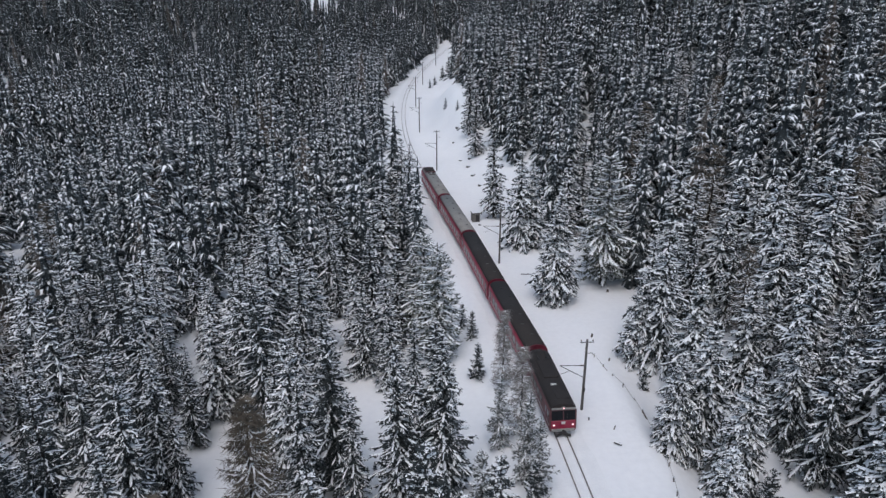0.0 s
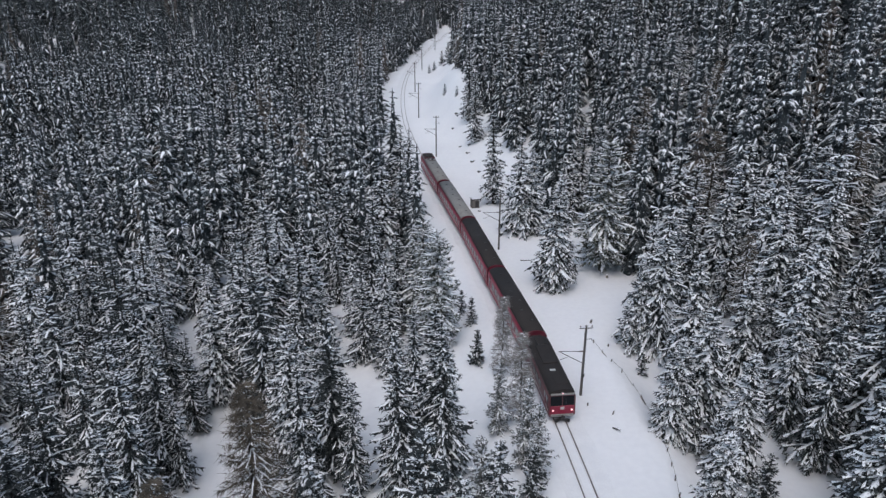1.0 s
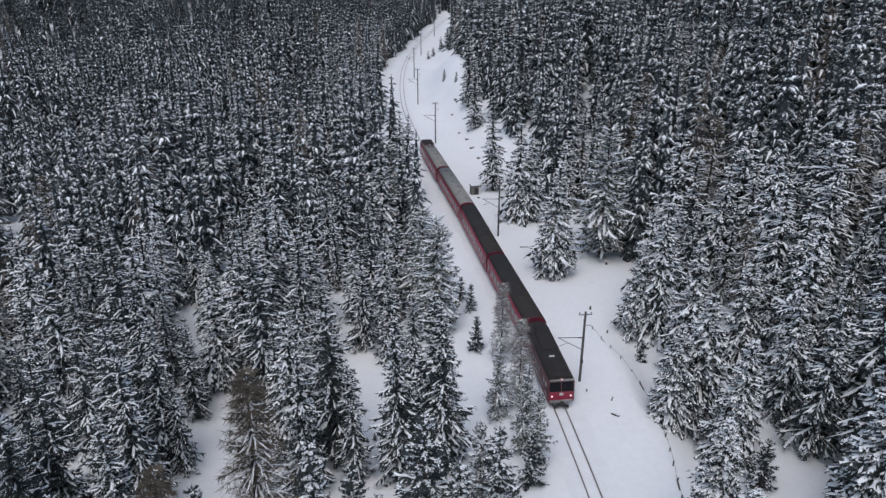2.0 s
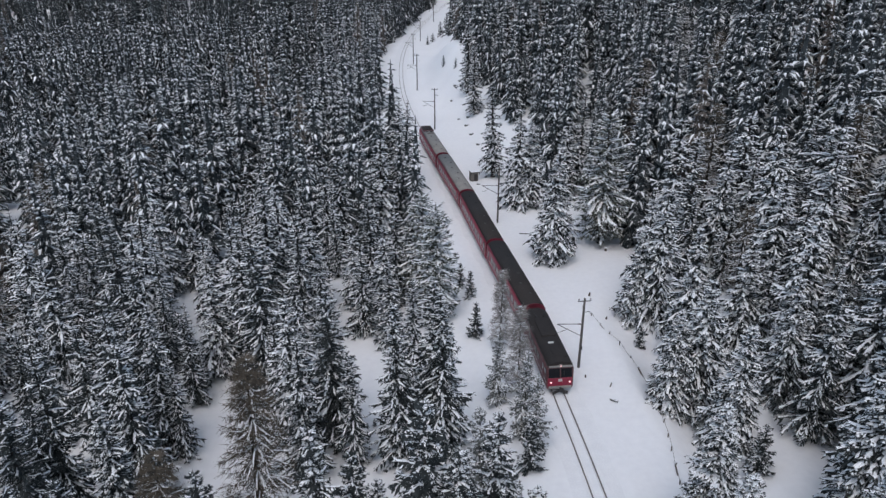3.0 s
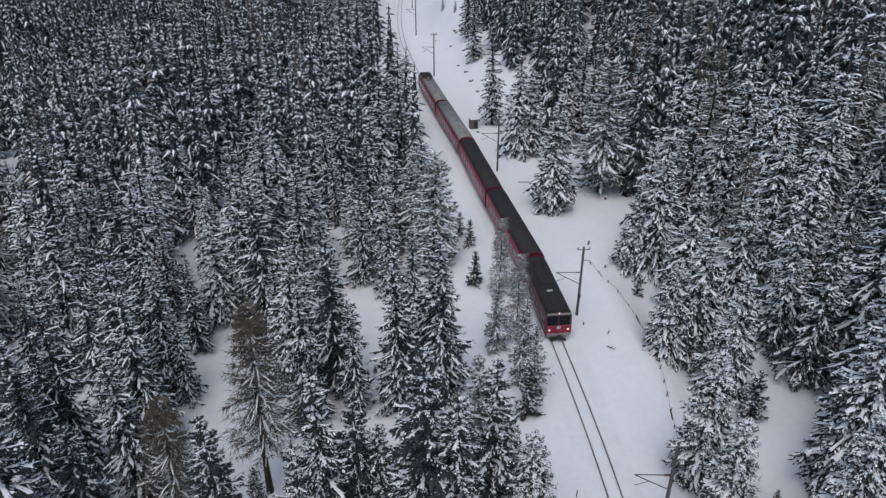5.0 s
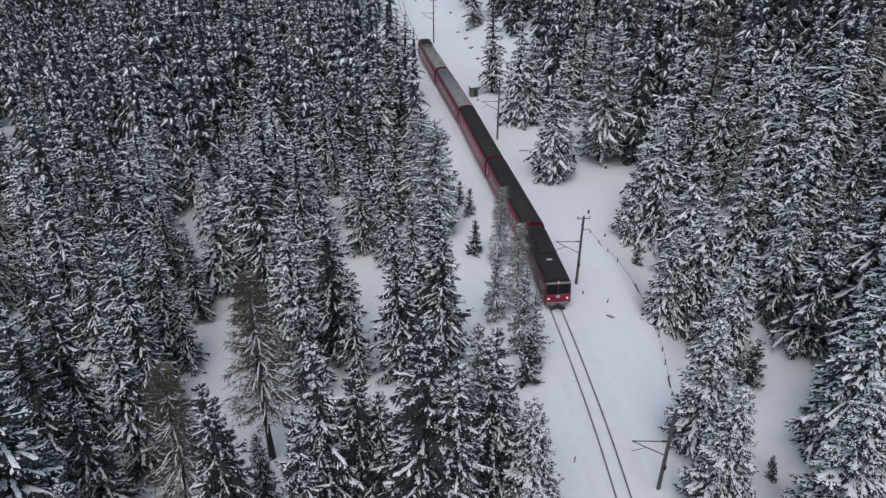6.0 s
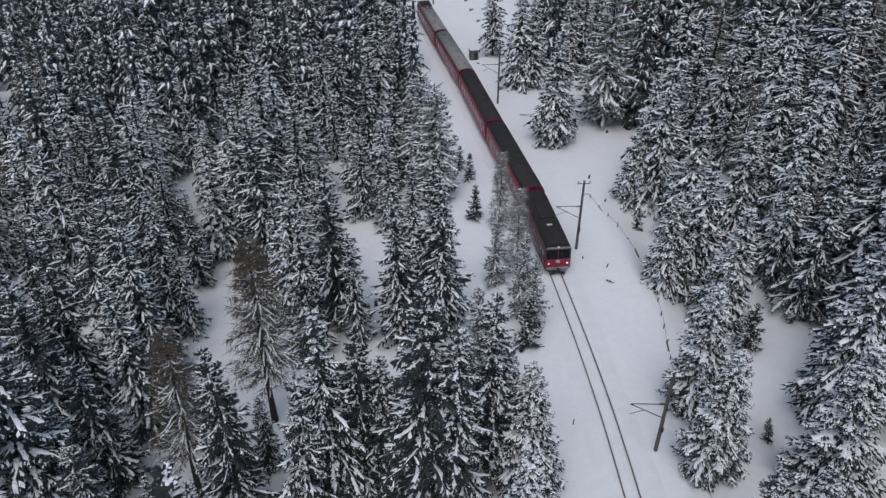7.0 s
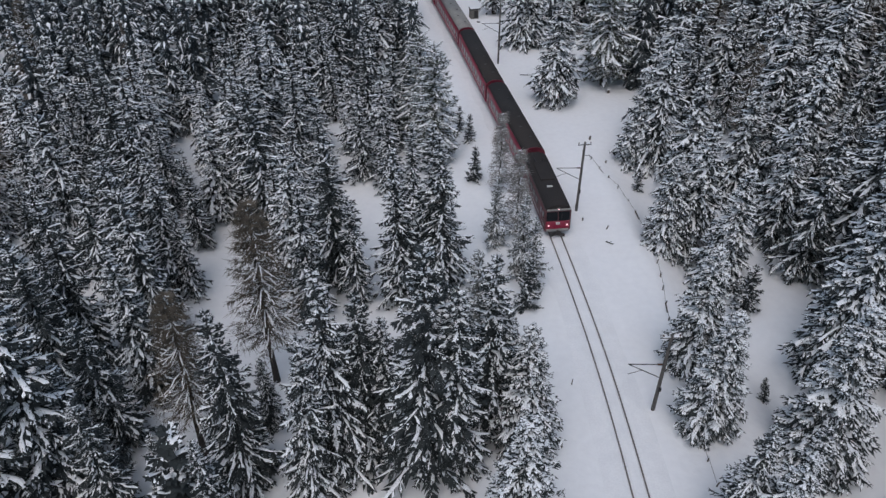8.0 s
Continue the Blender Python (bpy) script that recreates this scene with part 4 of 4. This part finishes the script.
    part("current_collector", bm, STEEL_DARK, roof, "folded current collector frame")
    p, a = along(y)
    root.matrix_basis = Matrix.Translation(p + Vector((0, 0, 0.045))) @ Matrix.Rotation(a, 4, "Z")
    return root


locomotive(62.5, 10.9)
coach(77.3, 17.5, ROOF_DARK, "red railway coach with sooty brown-black roof, coupled behind the locomotive")
coach(95.9, 18.8, ROOF_DARK, "red railway coach with sooty dark roof, coupled in mid train")
coach(115.5, 19.3, ROOF_GREY, "red railway coach with weathered grey roof, near the tail")
coach(135.4, 19.3, ROOF_GREY, "red tail car with grey roof and a dark slab on the roof standing for an open well", rear=True)


# ---- catenary poles ----
def catenary_pole(x, y, height):
    root = tagged(new("catenary_pole"), "weathered grey catenary pole with a bracket over the track, in snow", "pole", "catenary poles along the railway")
    part("mast", rod(bmesh.new(), (0, 0, -0.8), (0, 0, height), 0.15, 0.11, 12), POLE_WOOD, root)
    arm = part("crossarm", box(bmesh.new(), 0, 0, height - 0.28, 1.35, 0.1, 0.1, 0.01), POLE_WOOD, root)
    for sx in (-0.58, 0.58):
        part("insulator", rod(rod(bmesh.new(), (sx, 0, height - 0.23), (sx, 0, height - 0.08), 0.05), (sx, 0, height - 0.14), (sx, 0, height - 0.04), 0.075, 0.05), PORCELAIN, arm)
    part("arm_snow", box(bmesh.new(), 0, 0, height - 0.195, 1.3, 0.12, 0.07, 0.02), TREE_SNOW, arm, "thin line of snow")
    hook = part("side_hook", rod(bmesh.new(), (0, 0, height - 1.55), (0.62, 0, height - 1.50), 0.03), STEEL_DARK, root)
    rod_bm = rod(bmesh.new(), (0.62, 0, height - 1.50), (0.72, 0, height - 1.75), 0.03)
    part("hook_end", rod_bm, STEEL_DARK, hook)
    br = part("bracket", rod(bmesh.new(), (0, 0, height - 2.9), (-2.6, 0, height - 2.75), 0.035), STEEL_DARK, root)
    part("bracket_stay", rod(bmesh.new(), (0, 0, height - 4.3), (-2.55, 0, height - 2.78), 0.035), STEEL_DARK, br)
    part("steady_arm", rod(bmesh.new(), (-1.5, 0, height - 3.4), (-2.5, 0, height - 3.75), 0.022), STEEL_DARK, br)
    part("insulator", rod(bmesh.new(), (-0.15, 0, height - 2.89), (-0.5, 0, height - 2.87), 0.07), PORCELAIN, br)
    part("switch_box", box(bmesh.new(), 0.02, -0.17, height * 0.3, 0.22, 0.16, 0.4, 0.02), STEEL_DARK, root)
    p, a = along(y)
    root.matrix_basis = Matrix.Translation((x, y, float(ground_z(x, y)))) @ Matrix.Rotation(a, 4, "Z")


for x, y, h in ((15.7, 35.1, 7.6), (14.1, 61.6, 8.0), (8.6, 100.8, 8.9), (-1.4, 155.5, 9.1), (-6.5, 195, 9.6), (-9.0, 237, 9.6), (-8.1, 288, 8.8), (-3.5, 351, 8.4), (6.3, 412, 8.4)):
    catenary_pole(x, y, h)


# ---- the fence along the ditch ----
def fence():
    rng = random.Random(3)
    root = tagged(new("fence"), "low broken wooden fence half buried in snow along the ditch", "fence")
    line = [(16.8, 74.0), (18.6, 68.0), (20.1, 64.0), (20.7, 59.8), (20.6, 55.1), (20.1, 50.5), (19.6, 46.8), (19.1, 42.5), (18.75, 38.5), (18.5, 34.5), (18.4, 30.5), (18.3, 26.5)]
    pts = []
    for (x0, y0), (x1, y1) in zip(line, line[1:]):
        n = max(1, round(math.hypot(x1 - x0, y1 - y0) / 2.1))
        pts += [(x0 + (x1 - x0) * i / n, y0 + (y1 - y0) * i / n) for i in range(n)]
    tops = []
    for x, y in pts:
        z = float(ground_z(x, y))
        h = rng.uniform(0.2, 0.6)
        tops.append(Vector((x, y, z + h)))
        p = part("post", rod(bmesh.new(), (x, y, z - 0.3), (x + rng.uniform(-0.1, 0.1), y + rng.uniform(-0.1, 0.1), z + h), 0.06, 0.045, 7), FENCE_WOOD, root)
        part("snow_cap", rod(bmesh.new(), (x, y, z + h), (x, y, z + h + 0.09), 0.085, 0.04, 7), TREE_SNOW, p, "small cap of snow")
    for a, b in zip(tops, tops[1:]):
        if rng.random() < 0.8:
            part("wire", rod(bmesh.new(), a - Vector((0, 0, 0.1)), b - Vector((0, 0, 0.1 + rng.uniform(0, 0.2))), 0.014, sides=5), FENCE_WOOD, root)
        if rng.random() < 0.3:
            d = b - a
            part("rail_board", rod(bmesh.new(), a - Vector((0, 0, 0.25)), a + d * 0.55 - Vector((0, 0, 0.35)), 0.06, sides=6), FENCE_WOOD, root)


fence()


# ---- lineside cabinet, stumps, branches ----
def cabinet(x, y):
    z = float(ground_z(x, y))
    root = tagged(new("lineside_cabinet"), "small grey boarded cabinet with snow on its roof beside the track", "cabinet")
    part("body", box(bmesh.new(), 0, 0, 0.75, 1.35, 1.2, 1.7, 0.03), BOX_GREY, root)
    for i in range(6):
        part("board", box(bmesh.new(), -0.56 + i * 0.225, -0.61, 0.78, 0.2, 0.03, 1.5, 0.006), BOX_GREY, root)
    part("roof", box(bmesh.new(), 0, 0, 1.64, 1.55, 1.4, 0.1, 0.02), STEEL_DARK, root)
    part("snow_cap", box(bmesh.new(), 0, 0, 1.77, 1.5, 1.35, 0.2, 0.09), TREE_SNOW, root, "thick pad of fresh snow")
    part("door_frame", box(bmesh.new(), 0.2, -0.635, 0.75, 0.6, 0.02, 1.2, 0.005), STEEL_DARK, root)
    root.matrix_basis = Matrix.Translation((x, y, z)) @ Matrix.Rotation(0.25, 4, "Z")


cabinet(5.8, 120.7)


def stump(x, y, h, r, lean):
    z = float(ground_z(x, y))
    root = tagged(new("tree_stump"), "short dark snapped stem poking out of the snow", "stump", "stems poking out of the snow")
    part("stem", rod(bmesh.new(), (0, 0, -0.2), (lean, 0.1, h), r, r * 0.7, 8), FENCE_WOOD, root)
    part("snow_cap", rod(bmesh.new(), (lean, 0.1, h), (lean, 0.1, h + 0.08), r * 1.1, r * 0.6, 8), TREE_SNOW, root, "small cap of snow")
    root.matrix_basis = Matrix.Translation((x, y, z))


for x, y, h, r, lean in ((18.1, 77.0, 0.5, 0.14, 0.1), (23.0, 90.5, 0.45, 0.2, 0.0), (19.1, 71.8, 0.35, 0.12, 0.1), (14.5, 59.8, 0.3, 0.08, 0.0), (16.6, 58.3, 0.45, 0.07, 0.2), (10.0, 37.5, 0.6, 0.05, 0.05)):
    stump(x, y, h, r, lean)


def rock(x, y, size, seed):
    rng = random.Random(seed)
    z = float(ground_z(x, y))
    root = tagged(new("rock"), "small dark rock showing through the snow of the bank", "rock", "rocks on the snowy bank")
    bm = bmesh.new()
    bmesh.ops.create_icosphere(bm, subdivisions=2, radius=size)
    for v in bm.verts:
        v.co *= rng.uniform(0.8, 1.15)
        v.co.z *= 0.7
    part("stone", bm, STONE, root)
    bm = bmesh.new()
    bmesh.ops.create_icosphere(bm, subdivisions=2, radius=size * 0.85)
    for v in bm.verts:
        v.co.z = v.co.z * 0.35 + size * 0.62
        v.co.y += size * 0.25
    part("snow_cap", bm, TREE_SNOW, root, "cap of fresh snow")
    root.matrix_basis = Matrix.Translation((x, y, z + size * 0.1)) @ Matrix.Rotation(rng.uniform(0, 6), 4, "Z")


ROCK_PLACES = [(3.6, 179.7, 0.5), (2.6, 174.6, 0.4), (6.2, 160.6, 0.5), (4.1, 161.9, 0.4),
               (5.7, 155.7, 0.5), (6.5, 149.5, 0.5), (7.6, 142.2, 0.45), (6.5, 118.5, 0.3)]
for i, (x, y, size) in enumerate(ROCK_PLACES):
    rock(x, y, size, i)


def fallen_branch(x, y, length, turn, r=0.06):
    z = float(ground_z(x, y))
    root = tagged(new("fallen_branch"), "thin dark fallen branch lying on the snow", "branch")
    part("stem", rod(bmesh.new(), (0, 0, 0.06), (length, 0, 0.22), r, r * 0.4, 7), BARK, root)
    for q, s in ((0.4, 0.25), (0.6, -0.3), (0.8, 0.18)):
        part("twig", rod(bmesh.new(), (length * q, 0, 0.06 + 0.16 * q), (length * (q + 0.14), s, 0.2 + 0.12 * q), r * 0.4, r * 0.15, 5), BARK, root)
    root.matrix_basis = Matrix.Translation((x, y, z)) @ Matrix.Rotation(turn, 4, "Z")


fallen_branch(11.5, 96.6, 2.2, -0.25)
fallen_branch(16.2, 56.2, 0.9, -0.9, 0.07)
